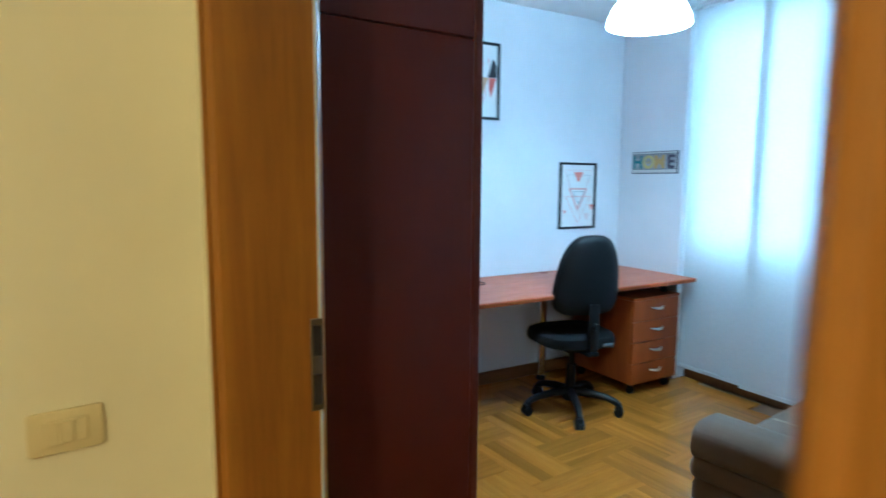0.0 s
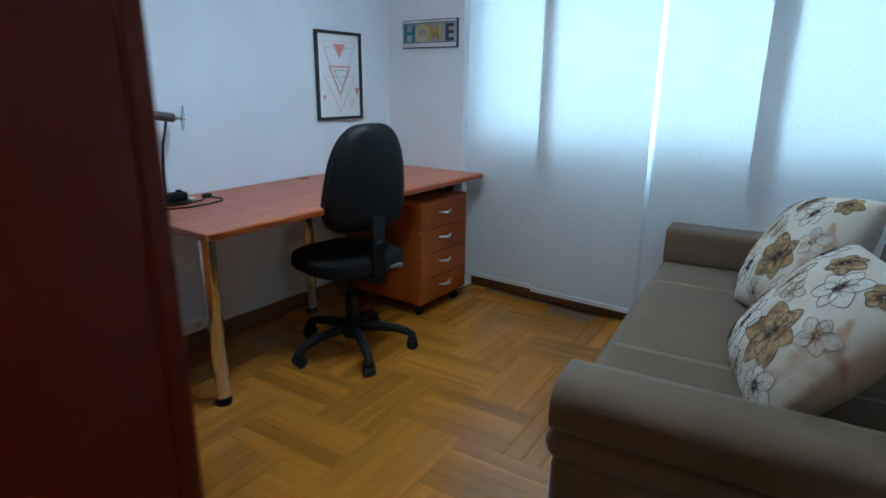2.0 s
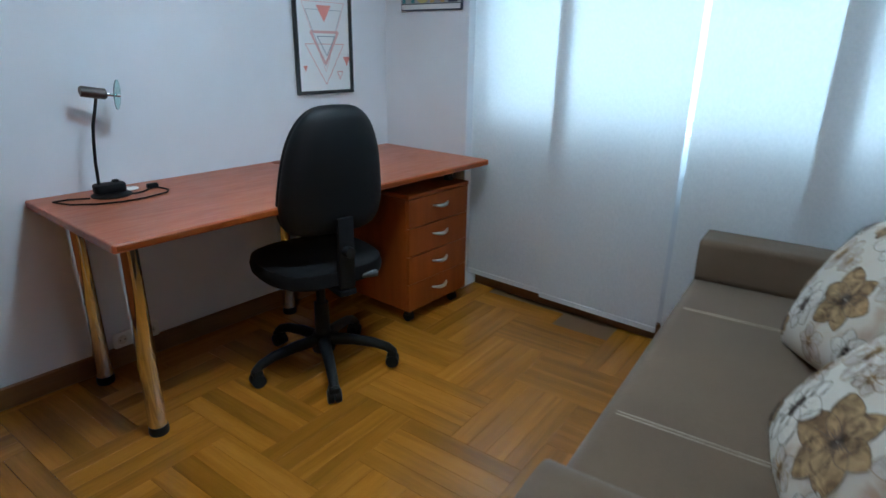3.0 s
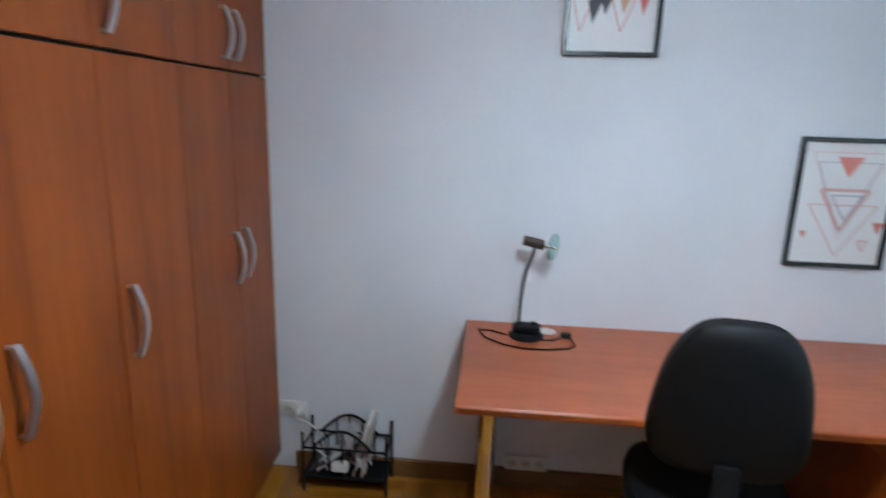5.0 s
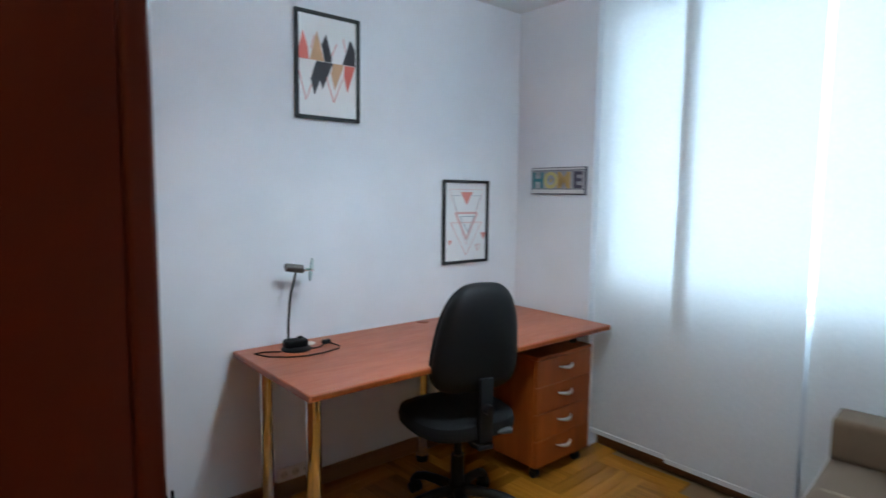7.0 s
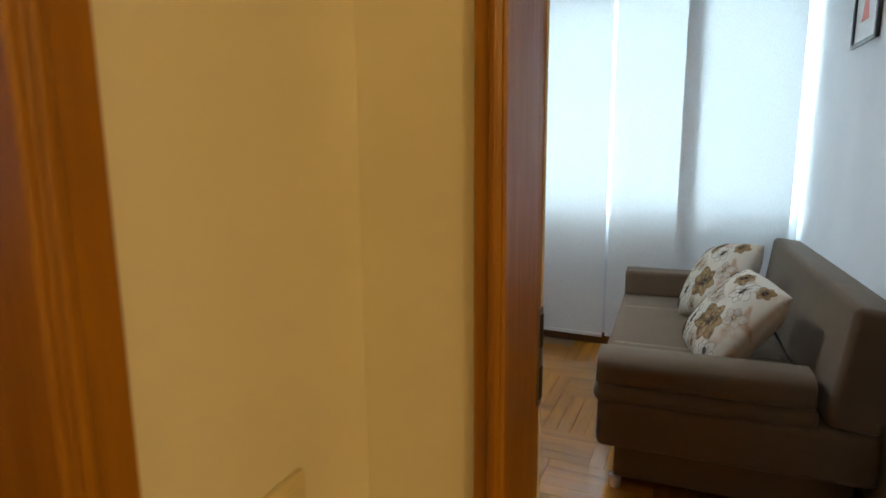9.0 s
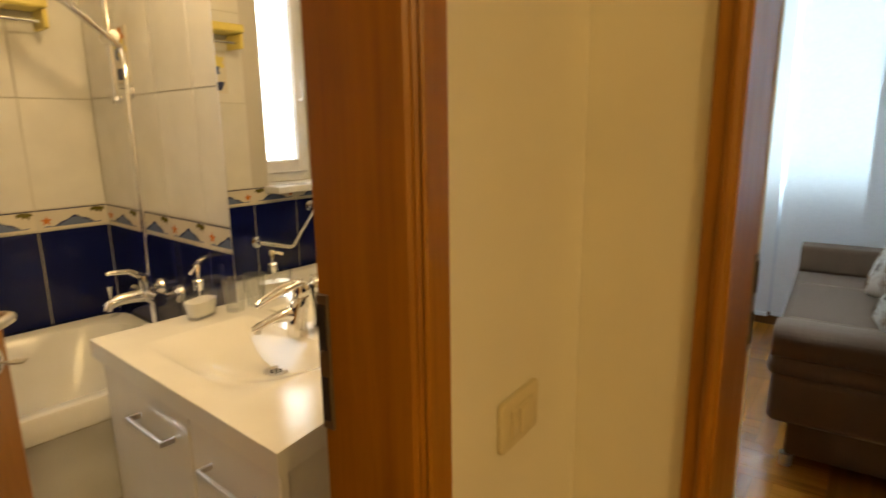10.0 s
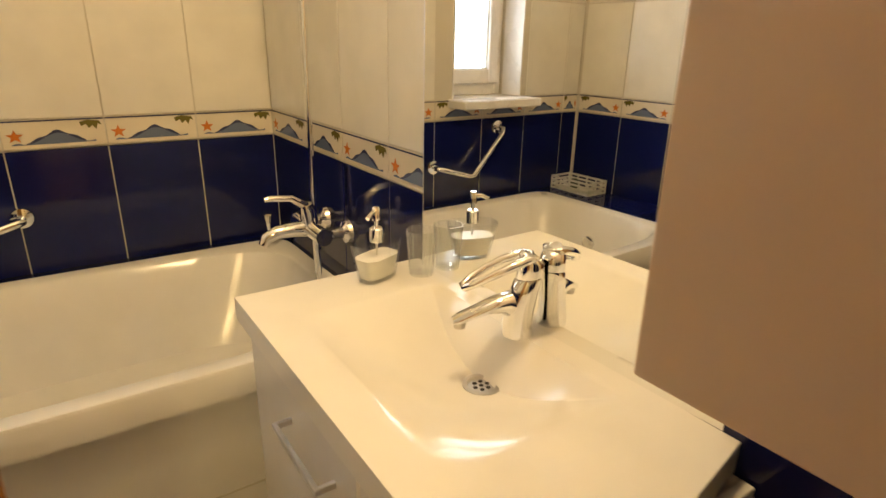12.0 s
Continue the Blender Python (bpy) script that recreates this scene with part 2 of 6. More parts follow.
M_THIN = thin_glass("thin_clear_acrylic")
M_RIB = thin_glass("ribbed_clear_plastic", haze=0.06)
M_TEAL = clear_glass("teal_glass", (0.55, 0.85, 0.82), 0.1)
M_SOAP = paint("white_liquid_soap", (0.82, 0.80, 0.76), 0.3, 0.02)
M_SEAL = paint("pale_rubber", (0.55, 0.55, 0.52), 0.6)
M_PVC = gloss("white_pvc", (0.80, 0.80, 0.80), 0.25)
M_DAY = glow("overcast_backdrop", (0.95, 0.97, 1.0), 6.0)
M_DAYS = glow("hazy_backdrop", (0.95, 0.97, 1.0), 1.6)
M_SHADE = glow("lit_opal_glass", (0.74, 0.89, 1.0), 48.0)
M_FLORAL = floral_cloth("floral_cotton")
M_YELLOW = paint("pale_yellow_plastic", (0.75, 0.62, 0.16), 0.4, 0.05)


# ---- mesh helpers ----
INVERSE = {}


def thing(name, label, category, at=(0, 0, 0), turn=None, group=""):
    """An Empty at the thing's base. With turn its parts are built in its own axes, else in the room's."""
    ob = new(name)
    ob.empty_display_size = 0.05
    ob.matrix_basis = turn if turn is not None else Matrix.Translation(at)
    INVERSE[ob.name] = Matrix.Identity(4) if turn is not None else Matrix.Translation(at).inverted()
    return tagged(ob, label, category, group)


def solid(name, bm, mat, smooth=False):
    me = bpy.data.meshes.new(name)
    bmesh.ops.recalc_face_normals(bm, faces=bm.faces[:])
    bm.to_mesh(me)
    bm.free()
    for m in mat if isinstance(mat, (list, tuple)) else [mat]:
        me.materials.append(m)
    if smooth:
        me.shade_smooth()
        me.set_sharp_from_angle(angle=radians(42))
    return me


def part(name, bm, mat, parent, label="", smooth=False):
    ob = new(name, bm if isinstance(bm, bpy.types.Mesh) else solid(name, bm, mat, smooth))
    ob.parent = parent
    ob.matrix_parent_inverse = INVERSE.get(parent.name, Matrix.Identity(4))
    return tagged(ob, label)


def single(name, bm, mat, label, category, smooth=False, group="", kind=""):
    return tagged(new(name, solid(name, bm, mat, smooth)), label, category, group, kind)


def structure(name, bm, mat, label, category, smooth=False):
    return single(name, bm, mat, label, category, smooth, kind="structure")


def box(lo, hi, bevel=0.0, bm=None, m=None, seg=1):
    own = bmesh.new()
    bmesh.ops.create_cube(own, size=1.0)
    s = [b - a for a, b in zip(lo, hi)]
    c = [(a + b) / 2 for a, b in zip(lo, hi)]
    bmesh.ops.transform(own, matrix=Matrix.LocRotScale(c, None, s), verts=own.verts)
    if bevel:
        bmesh.ops.bevel(own, geom=own.edges[:], offset=bevel, segments=seg, affect="EDGES", profile=0.5)
    if m is not None:
        bmesh.ops.transform(own, matrix=m, verts=own.verts)
    return merge(bm, own)


def merge(bm, own):
    if bm is None:
        return own
    me = bpy.data.meshes.new("tmp")
    own.to_mesh(me)
    own.free()
    bm.from_mesh(me)
    bpy.data.meshes.remove(me)
    return bm


def tube(points, r, seg=10, bm=None, closed=False):
    """A round bar along points; r is one radius or one a point."""
    bm = bm or bmesh.new()
    pts = [Vector(p) for p in points]
    n = len(pts)
    radii = [r] * n if isinstance(r, (int, float)) else list(r)
    rings = []
    up = None
    for i, p in enumerate(pts):
        a = pts[(i - 1) % n] if closed or i else pts[0]
        b = pts[(i + 1) % n] if closed or i < n - 1 else pts[-1]
        d = (b - a).normalized()
        if up is None:
            up = d.orthogonal().normalized()
        up = (up - d * up.dot(d)).normalized()
        side = d.cross(up)
        rings.append([bm.verts.new(p + (up * math.cos(k * math.tau / seg) + side * math.sin(k * math.tau / seg)) * radii[i]) for k in range(seg)])
    for i in range(n if closed else n - 1):
        u, v = rings[i], rings[(i + 1) % n]
        for k in range(seg):
            bm.faces.new((u[k], u[(k + 1) % seg], v[(k + 1) % seg], v[k]))
    if not closed:
        bm.faces.new(rings[0][::-1]), bm.faces.new(rings[-1])
    return bm


def lathe(profile, centre=(0, 0, 0), seg=28, bm=None, m=None, cap=True):
    """Turned shape: profile of (radius, height)."""
    own = bmesh.new()
    rings = []
    for r, z in profile:
        rings.append([own.verts.new((centre[0] + r * math.cos(k * math.tau / seg), centre[1] + r * math.sin(k * math.tau / seg), centre[2] + z)) for k in range(seg)])
    for u, v in zip(rings, rings[1:]):
        for k in range(seg):
            own.faces.new((u[k], u[(k + 1) % seg], v[(k + 1) % seg], v[k]))
    if cap:
        own.faces.new(rings[0][::-1]), own.faces.new(rings[-1])
    if m is not None:
        bmesh.ops.transform(own, matrix=m, verts=own.verts)
    return merge(bm, own)


def prism(outline, depth, m, bm=None, bevel=0.0):
    """A flat outline in xy, raised by depth in z, then posed by m."""
    own = bmesh.new()
    f = own.faces.new([own.verts.new((x, y, 0)) for x, y in outline])
    r = bmesh.ops.extrude_face_region(own, geom=[f])
    bmesh.ops.translate(own, vec=(0, 0, depth), verts=[v for v in r["geom"] if isinstance(v, bmesh.types.BMVert)])
    if bevel:
        bmesh.ops.bevel(own, geom=own.edges[:], offset=bevel, segments=2, affect="EDGES", profile=0.5)
    bmesh.ops.transform(own, matrix=m, verts=own.verts)
    return merge(bm, own)


def facing(o, right, up):
    """A pose whose x runs right and y up along a wall, and whose z comes out of it."""
    x, y = Vector(right).normalized(), Vector(up).normalized()
    z = x.cross(y)
    return Matrix(((x.x, y.x, z.x, o[0]), (x.y, y.y, z.y, o[1]), (x.z, y.z, z.z, o[2]), (0, 0, 0, 1)))


def round_outline(w, h, r, n=5):
    pts = []
    for cx, cy, a in ((w - r, r, -90), (w - r, h - r, 0), (r, h - r, 90), (r, r, 180)):
        for i in range(n + 1):
            t = radians(a + 90 * i / n)
            pts.append((cx + r * math.cos(t), cy + r * math.sin(t)))
    return pts


def ellipse(cx, cy, rx, ry, n=24):
    return [(cx + rx * math.cos(i * math.tau / n), cy + ry * math.sin(i * math.tau / n)) for i in range(n)]


# ---- setting: study, hall, bathroom ----
CEIL = 2.53
NORTH, EAST = 3.850, 4.945           # study walls
HALL_X, ROOM_X = 1.700, 1.85        # wall between hall and study
HALL_Y, BATH_Y = 1.868, 1.985         # wall between hall and bathroom
BX0, BX1, BY1 = 0.06, 1.650, 3.97   # bathroom's west, east and north faces
DOOR_H = 2.06
SJ0, SJ1 = 0.776, 1.675             # study door opening along y
BJ0, BJ1 = 0.553, 1.195              # bathroom door opening along x

# the wall between hall and bathroom stands a little askew
SKEW = pose(1.22, HALL_Y, 0, 0, 0, 6.4) @ pose(-1.22, -HALL_Y, 0)

structure("ground", box((-60, -60, -0.6), (60, 60, -0.5)), paint("far_ground", (0.1, 0.1, 0.09)), "plain grey ground far below the flat", "ground")
structure("floor", box((-0.9, -1.6, -0.12), (5.3, 4.2, -0.012)), M_SUB, "dark screed under the parquet and tiles", "floor")
structure("ceiling", box((-0.9, -1.6, CEIL), (5.4, 4.2, CEIL + 0.12)), M_CEIL, "smooth white painted ceiling", "ceiling")
structure("wall_north", box((ROOM_X, NORTH, 0), (5.35, NORTH + 0.3, CEIL)), M_WALL, "white painted wall behind the desk", "wall")
structure("wall_east", box((EAST, 3.285, 0), (5.35, NORTH, CEIL)), M_WALL, "white painted pier beside the window", "wall")
bm = box((5.08, 0.9, 0), (5.35, 3.285, 0.93))
box((5.08, 0.9, 2.41), (5.35, 3.285, CEIL), bm=bm)
box((5.08, 0.9, 0.93), (5.35, 1.12, 2.41), bm=bm)
box((5.08, 3.20, 0.93), (5.35, 3.285, 2.41), bm=bm)
structure("wall_window", bm, M_WALL, "white painted wall with a wide window", "wall")
slant = math.atan2(0.37, 3.2)
m_south = pose(ROOM_X, 0.71, 0, 0, 0, math.degrees(slant))
structure("wall_south", box((-0.0, -0.15, 0), (3.6, 0, CEIL), m=m_south), M_WALL, "white painted wall behind the sofa", "wall")
bm = box((HALL_X, SJ1 + 0.01, 0), (ROOM_X, 4.16, CEIL))
box((HALL_X, SJ0 - 0.01, DOOR_H + 0.01), (ROOM_X, SJ1 + 0.01, CEIL), bm=bm)
box((HALL_X, -1.5, 0), (ROOM_X, SJ0 - 0.01, CEIL), bm=bm)
structure("wall_west", bm, [M_HALL], "cream painted wall with the study doorway", "wall")
structure("wall_study_lining", box((ROOM_X, SJ1 + 0.09, 0), (ROOM_X + 0.004, NORTH, CEIL)), M_WALL, "white painted inner face of the doorway wall", "wall")
bm = box((BJ1 + 0.01, HALL_Y, 0), (HALL_X + 0.02, BATH_Y, CEIL), m=SKEW)
box((BJ0 - 0.01, HALL_Y, DOOR_H + 0.01), (BJ1 + 0.01, BATH_Y, CEIL), bm=bm, m=SKEW)
box((-0.95, HALL_Y, 0), (BJ0 - 0.01, BATH_Y, CEIL), bm=bm, m=SKEW)
structure("wall_bathroom_south", bm, M_HALL, "cream painted wall with the bathroom doorway", "wall")
structure("wall_hall_west", box((-0.9, -1.5, 0), (-0.78, 1.7, CEIL)), M_HALL, "cream painted hall wall", "wall")
structure("wall_hall_south", box((-0.9, -1.6, 0), (HALL_X, -1.5, CEIL)), M_HALL, "cream painted hall wall", "wall")
structure("wall_bathroom_west", box((-0.1, BATH_Y - 0.1, 0), (BX0 - 0.003, 4.2, CEIL)), M_GROUT, "tiled bathroom wall beside the bath's end", "wall")
structure("wall_bathroom_east", box((BX1 + 0.003, BATH_Y, 0), (HALL_X, 4.16, CEIL)), M_GROUT, "tiled bathroom wall behind the washbasin", "wall")
WX0, WX1, WZ0, WZ1 = 0.44, 0.82, 1.072, 2.15
bm = box((-0.1, BY1 + 0.003, 0), (WX0, 4.22, CEIL))
box((WX1, BY1 + 0.003, 0), (HALL_X, 4.22, CEIL), bm=bm)
box((WX0, BY1 + 0.003, 0), (WX1, 4.22, WZ0), bm=bm)
box((WX0, BY1 + 0.003, WZ1), (WX1, 4.22, CEIL), bm=bm)
structure("wall_bathroom_north", bm, M_GROUT, "tiled bathroom wall behind the bath with a narrow window", "wall")


def baseboard(name, lo, hi, label):
    return structure(name, box(lo, hi, 0.004), M_BASE, label, "baseboard")


baseboard("baseboard", (2.42, NORTH - 0.018, 0.0), (EAST, NORTH, 0.085), "dark oak skirting under the study's long wall")
baseboard("baseboard", (EAST - 0.018, 3.285, 0.0), (EAST, NORTH - 0.02, 0.085), "dark oak skirting on the pier")
baseboard("baseboard", (5.062, 1.1, 0.0), (5.08, 3.28, 0.085), "dark oak skirting under the window")
structure("baseboard", box((0.92, 0.0, 0.0), (3.3, 0.018, 0.085), 0.004, m=m_south), M_BASE, "dark oak skirting behind the sofa", "baseboard")
structure("threshold", box((HALL_X - 0.02, SJ0, -0.01), (ROOM_X + 0.02, SJ1, 0.006), 0.003), M_OAK, "worn oak threshold under the study door", "threshold")
structure("floor_hall", box((-0.8, -1.5, -0.012), (HALL_X, 1.97, -0.001)), wood("hall_oak", (0.2, 0.09, 0.02), (0.28, 0.13, 0.03), (0.33, 0.16, 0.04), grain=(1, 0.07, 1)), "oak strip floor in the hall", "floor")


def door_frame(name, x_axis, p0, p1, lo, hi, trim, label, m=None):
    """Lining and both trims round an opening; p0..p1 along the wall, lo..hi through it."""
    d = thing(name, label, "door frame", at=(p0, lo, 0) if x_axis else (lo, p0, 0))
    d["kind"] = "structure"

    def piece(nm, a0, a1, b0, b1, z0, z1, mat=M_OAK, label=""):
        a, b = (a0, b0, z0), (a1, b1, z1)
        if not x_axis:
            a, b = (b0, a0, z0), (b1, a1, z1)
        return part(nm, box(a, b, min(0.004, 0.4 * min(abs(v - u) for u, v in zip(a, b))), m=m), mat, d, label)

    piece("jamb", p0 - 0.03, p0, lo - 0.012, hi + 0.012, 0, DOOR_H + 0.03)
    piece("jamb", p1, p1 + 0.03, lo - 0.012, hi + 0.012, 0, DOOR_H + 0.03)
    piece("head", p0, p1, lo - 0.012, hi + 0.012, DOOR_H, DOOR_H + 0.03)
    for b0, b1 in ((lo - 0.018, lo - 0.001), (hi + 0.001, hi + 0.018)):
        piece("trim", p0 - trim, p0 - 0.006, b0, b1, 0, DOOR_H + trim)
        piece("trim", p1 + 0.006, p1 + trim, b0, b1, 0, DOOR_H + trim)
        piece("trim", p0 - 0.006, p1 + 0.006, b0, b1, DOOR_H + 0.006, DOOR_H + trim)
    # a raised bead on the hall side and a pale rubber seal in the rebate
    for q0, q1 in ((p0 - 0.021, p0 - 0.009), (p1 + 0.009, p1 + 0.021)):
        piece("bead", q0, q1, lo - 0.025, lo - 0.0175, 0, DOOR_H + 0.02)
    if not x_axis:
        piece("seal", p1 - 0.0025, p1 + 0.001, hi + 0.003, hi + 0.009, 0, DOOR_H, M_SEAL, "pale grey rubber seal")
    return d


study_frame = door_frame("door_1", False, SJ0, SJ1, HALL_X, ROOM_X, 0.045, "golden oak veneer door frame between hall and study")
bath_frame = door_frame("door_2", True, BJ0, BJ1, HALL_Y, BATH_Y, 0.065, "golden oak veneer door frame of the bathroom", SKEW)


def strike(frame_ob, x_axis, at, z):
    k = SKEW if x_axis else None
    s = box((at[0], at[1], z - 0.085), (at[2], at[3], z + 0.085), 0.001, m=k)
    p = part("strike_plate", s, M_BRONZE, frame_ob, "dark steel strike plate")
    for dz in (-0.045, 0.045):
        e = 0.0015
        if x_axis:
            b = box((at[0] - e, at[1] + 0.004, z + dz - 0.028), (at[0] + 0.001, at[3] - 0.003, z + dz + 0.028), m=k)
        else:
            b = box((at[0] + 0.004, at[1] - e, z + dz - 0.028), (at[2] - 0.003, at[1] + 0.001, z + dz + 0.028), m=k)
        # raised near-black block, paints the shade of a latch hole that isn't cut
        part("strike_hole", b, M_GAP, p)


strike(study_frame, False, (ROOM_X - 0.012, SJ1 - 0.003, ROOM_X + 0.010, SJ1 + 0.001), 1.05)
strike(bath_frame, True, (BJ1 - 0.003, BATH_Y - 0.008, BJ1 + 0.001, BATH_Y + 0.010), 1.08)


def lever_set(leaf, x, z, side, away, key=False, k=1.0):
    """Round rose with a return lever, and a key rose below; side is the face (+1 or -1 along y), away the way the lever points."""
    y0 = side * 0.02
    turn = pose(x, y0, z, -90 * side, 0, 0)
    rose = part("lever_rose", lathe([(0.0, 0.0), (0.026 * k, 0.0), (0.026 * k, 0.006), (0.024 * k, 0.008), (0.0, 0.008)], seg=28, m=turn), M_STEEL, leaf, "brushed steel rose", True)
    pts = [(x + away * a * k * 0.72, y0 + side * b * k, z) for a, b in ((0, 0), (0, 0.04), (0.008, 0.05), (0.02, 0.053), (0.115, 0.053), (0.128, 0.046), (0.13, 0.038))]
    part("lever", tube(pts, 0.0095 * k, 12), M_STEEL, rose, "brushed steel lever handle", True)
    z2 = z - 0.085 * k
    turn = pose(x, y0, z2, -90 * side, 0, 0)
    r2 = part("key_rose", lathe([(0.0, 0.0), (0.026 * k, 0.0), (0.026 * k, 0.006), (0.024 * k, 0.008), (0.0, 0.008)], seg=28, m=turn), M_STEEL, leaf, "brushed steel key rose", True)
    s = box((x - 0.003, y0 + side * 0.007, z2 - 0.011), (x + 0.003, y0 + side * 0.0105, z2 + 0.006))
    lathe([(0.0, 0.009), (0.006, 0.009), (0.006, 0.0105), (0.0, 0.0105)], seg=14, bm=s, m=pose(x, y0, z2 + 0.004, -90 * side, 0, 0))
    # the dark inside the keyhole, painted as a raised near-black shape
    part("keyhole", s, M_GAP, r2)
    if key:
        part("key", tube([(x, y0 + side * 0.005, z2), (x, y0 + side * 0.026, z2)], 0.002, 8, bm=box((x - 0.008, y0 + side * 0.024, z2 - 0.0012), (x + 0.008, y0 + side * 0.042, z2 + 0.0012), 0.0008)), M_STEEL, r2, "steel key in the lock")


def door_leaf(name, hinge, angle, width, label, lever_z, key_side=0, k=1.0):
    d = thing(name, label, "door", turn=pose(hinge[0], hinge[1], 0.008, 0, 0, angle))
    slab = part("slab", box((0.0, -0.02, 0.0), (width, 0.02, DOOR_H - 0.015), 0.003), M_OAK, d)
    for s in (1, -1):
        lever_set(slab, width - 0.06 * k, lever_z, s, -1, key=(s == key_side), k=k)
    part("lock_plate", box((width - 0.001, -0.009, lever_z - 0.16), (width + 0.0015, 0.009, lever_z + 0.06)), M_STEEL, slab, "steel lock plate")
    return d


door_leaf("door_leaf", (ROOM_X + 0.035, SJ0 + 0.025), 11.5, 0.865, "golden oak veneer door standing open into the study", 1.05)


# ---- bathroom ----
door_leaf("door_leaf", (BJ0 + 0.012, BATH_Y - 0.05), 50.5, 0.595, "golden oak veneer bathroom door standing ajar", 1.118, key_side=-1, k=0.72)


def wash_counter():
    """Ceramic top with a shallow sloping basin, a steep back wall and a drain."""
    x0, x1, y0, y1, top = 1.248, 1.6475, 2.215, 3.036, 0.838
    ny = 110
    bm = bmesh.new()
    lo_y = lambda x: y0 + 0.19 * (x - x0)
    rim, front = 1.602, 1.315

    def dip(y):
        return max(0.0, 1 - abs((y - 2.665) / 0.232) ** 2.0)

    def height(x, y):
        s = dip(y)
        crease = rim - 0.010 - 0.050 * s
        if x <= front or x >= rim:
            return top
        deep = 0.080 * s ** 1.35
        if x >= crease:
            return top - deep * (rim - x) / (rim - crease)
        t = (x - front) / (crease - front)
        return top - deep * (1 - (1 - t) ** 1.7)

    grid = []
    marks = [(0, k / 4) for k in range(4)] + [(1, k / 28) for k in range(28)] + [(2, k / 10) for k in range(10)] + [(3, k / 4) for k in range(5)]
    for zone, t in marks:
        col = []
        for j in range(ny + 1):
            xm = x0 + (x1 - x0) * 0.5
            y = lo_y(xm) + (y1 - lo_y(xm)) * j / ny
            crease = rim - 0.010 - 0.050 * dip(y)
            bounds = (x0, front, crease, rim, x1)
            x = bounds[zone] + (bounds[zone + 1] - bounds[zone]) * t
            yy = lo_y(x) + (y1 - lo_y(x)) * j / ny if j < 12 else y
            if 0 < j < 12:
                yy = yy + (y - yy) * j / 12
            col.append(bm.verts.new((x, yy, height(x, y))))
        grid.append(col)
    nx = len(grid) - 1
    for i in range(nx):
        for j in range(ny):
            bm.faces.new((grid[i][j], grid[i + 1][j], grid[i + 1][j + 1], grid[i][j + 1]))
    edge = [grid[i][0] for i in range(nx + 1)] + [grid[nx][j] for j in range(1, ny + 1)] + [grid[i][ny] for i in range(nx - 1, -1, -1)] + [grid[0][j] for j in range(ny - 1, 0, -1)]
    low = [bm.verts.new((v.co.x, v.co.y, top - 0.045)) for v in edge]
    for k in range(len(edge)):
        n = (k + 1) % len(edge)
        bm.faces.new((edge[k], edge[n], low[n], low[k]))
    inner = [bm.verts.new((min(max(v.co.x, x0 + 0.03), x1 - 0.03), min(max(v.co.y, y0 + 0.07), y1 - 0.03), top - 0.045)) for v in edge]
    for k in range(len(edge)):
        n = (k + 1) % len(edge)
        if inner[k].co != inner[n].co:
            bm.faces.new((low[k], low[n], inner[n], inner[k]))
    rims = [e for e in bm.edges if e.verts[0].co.z > top - 0.001 and e.verts[1].co.z > top - 0.001 and abs(e.calc_face_angle(0)) > 1.2]
    bmesh.ops.bevel(bm, geom=rims, offset=0.005, segments=3, affect="EDGES", profile=0.5)
    w = thing("washbasin", "white ceramic washbasin top with a shallow sloping basin", "washbasin", at=(1.44, 2.62, 0.80))
    part("basin", bm, M_CERAM, w, "", True)
    dx, dy = 1.530, 2.650
    dz = height(dx, dy) + 0.002
    dr = part("drain", lathe([(0.0, -0.002), (0.031, -0.002), (0.031, 0.004), (0.024, 0.005), (0.021, 0.001), (0.0, 0.001)], (dx, dy, dz), 28), M_STEEL, w, "steel drain", True)
    # near-black discs laid on the drain paint the shade in its holes
    for k in range(6):
        a = k * math.tau / 6
        part("drain_hole", lathe([(0, 0.0012), (0.004, 0.0012), (0.004, 0.0018), (0, 0.0018)], (dx + 0.012 * math.cos(a), dy + 0.012 * math.sin(a), dz), 10), M_GAP, dr)
    part("drain_hole", lathe([(0, 0.0012), (0.004, 0.0012), (0.004, 0.0018), (0, 0.0018)], (dx, dy, dz), 10), M_GAP, dr)


wash_counter()


def bar_handle(cab, x, y0, y1, z):
    """A flat square bow handle standing off a front that faces -x."""
    w = 0.011
    pts = box((x - 0.032, y0, z - w / 2), (x - 0.024, y1, z + w / 2), 0.0015)
    box((x - 0.026, y0, z - w / 2), (x + 0.001, y0 + 0.008, z + w / 2), 0.001, bm=pts)
    box((x - 0.026, y1 - 0.008, z - w / 2), (x + 0.001, y1, z + w / 2), 0.001, bm=pts)
    return part("handle", pts, M_SATIN, cab, "satin aluminium bow handle")


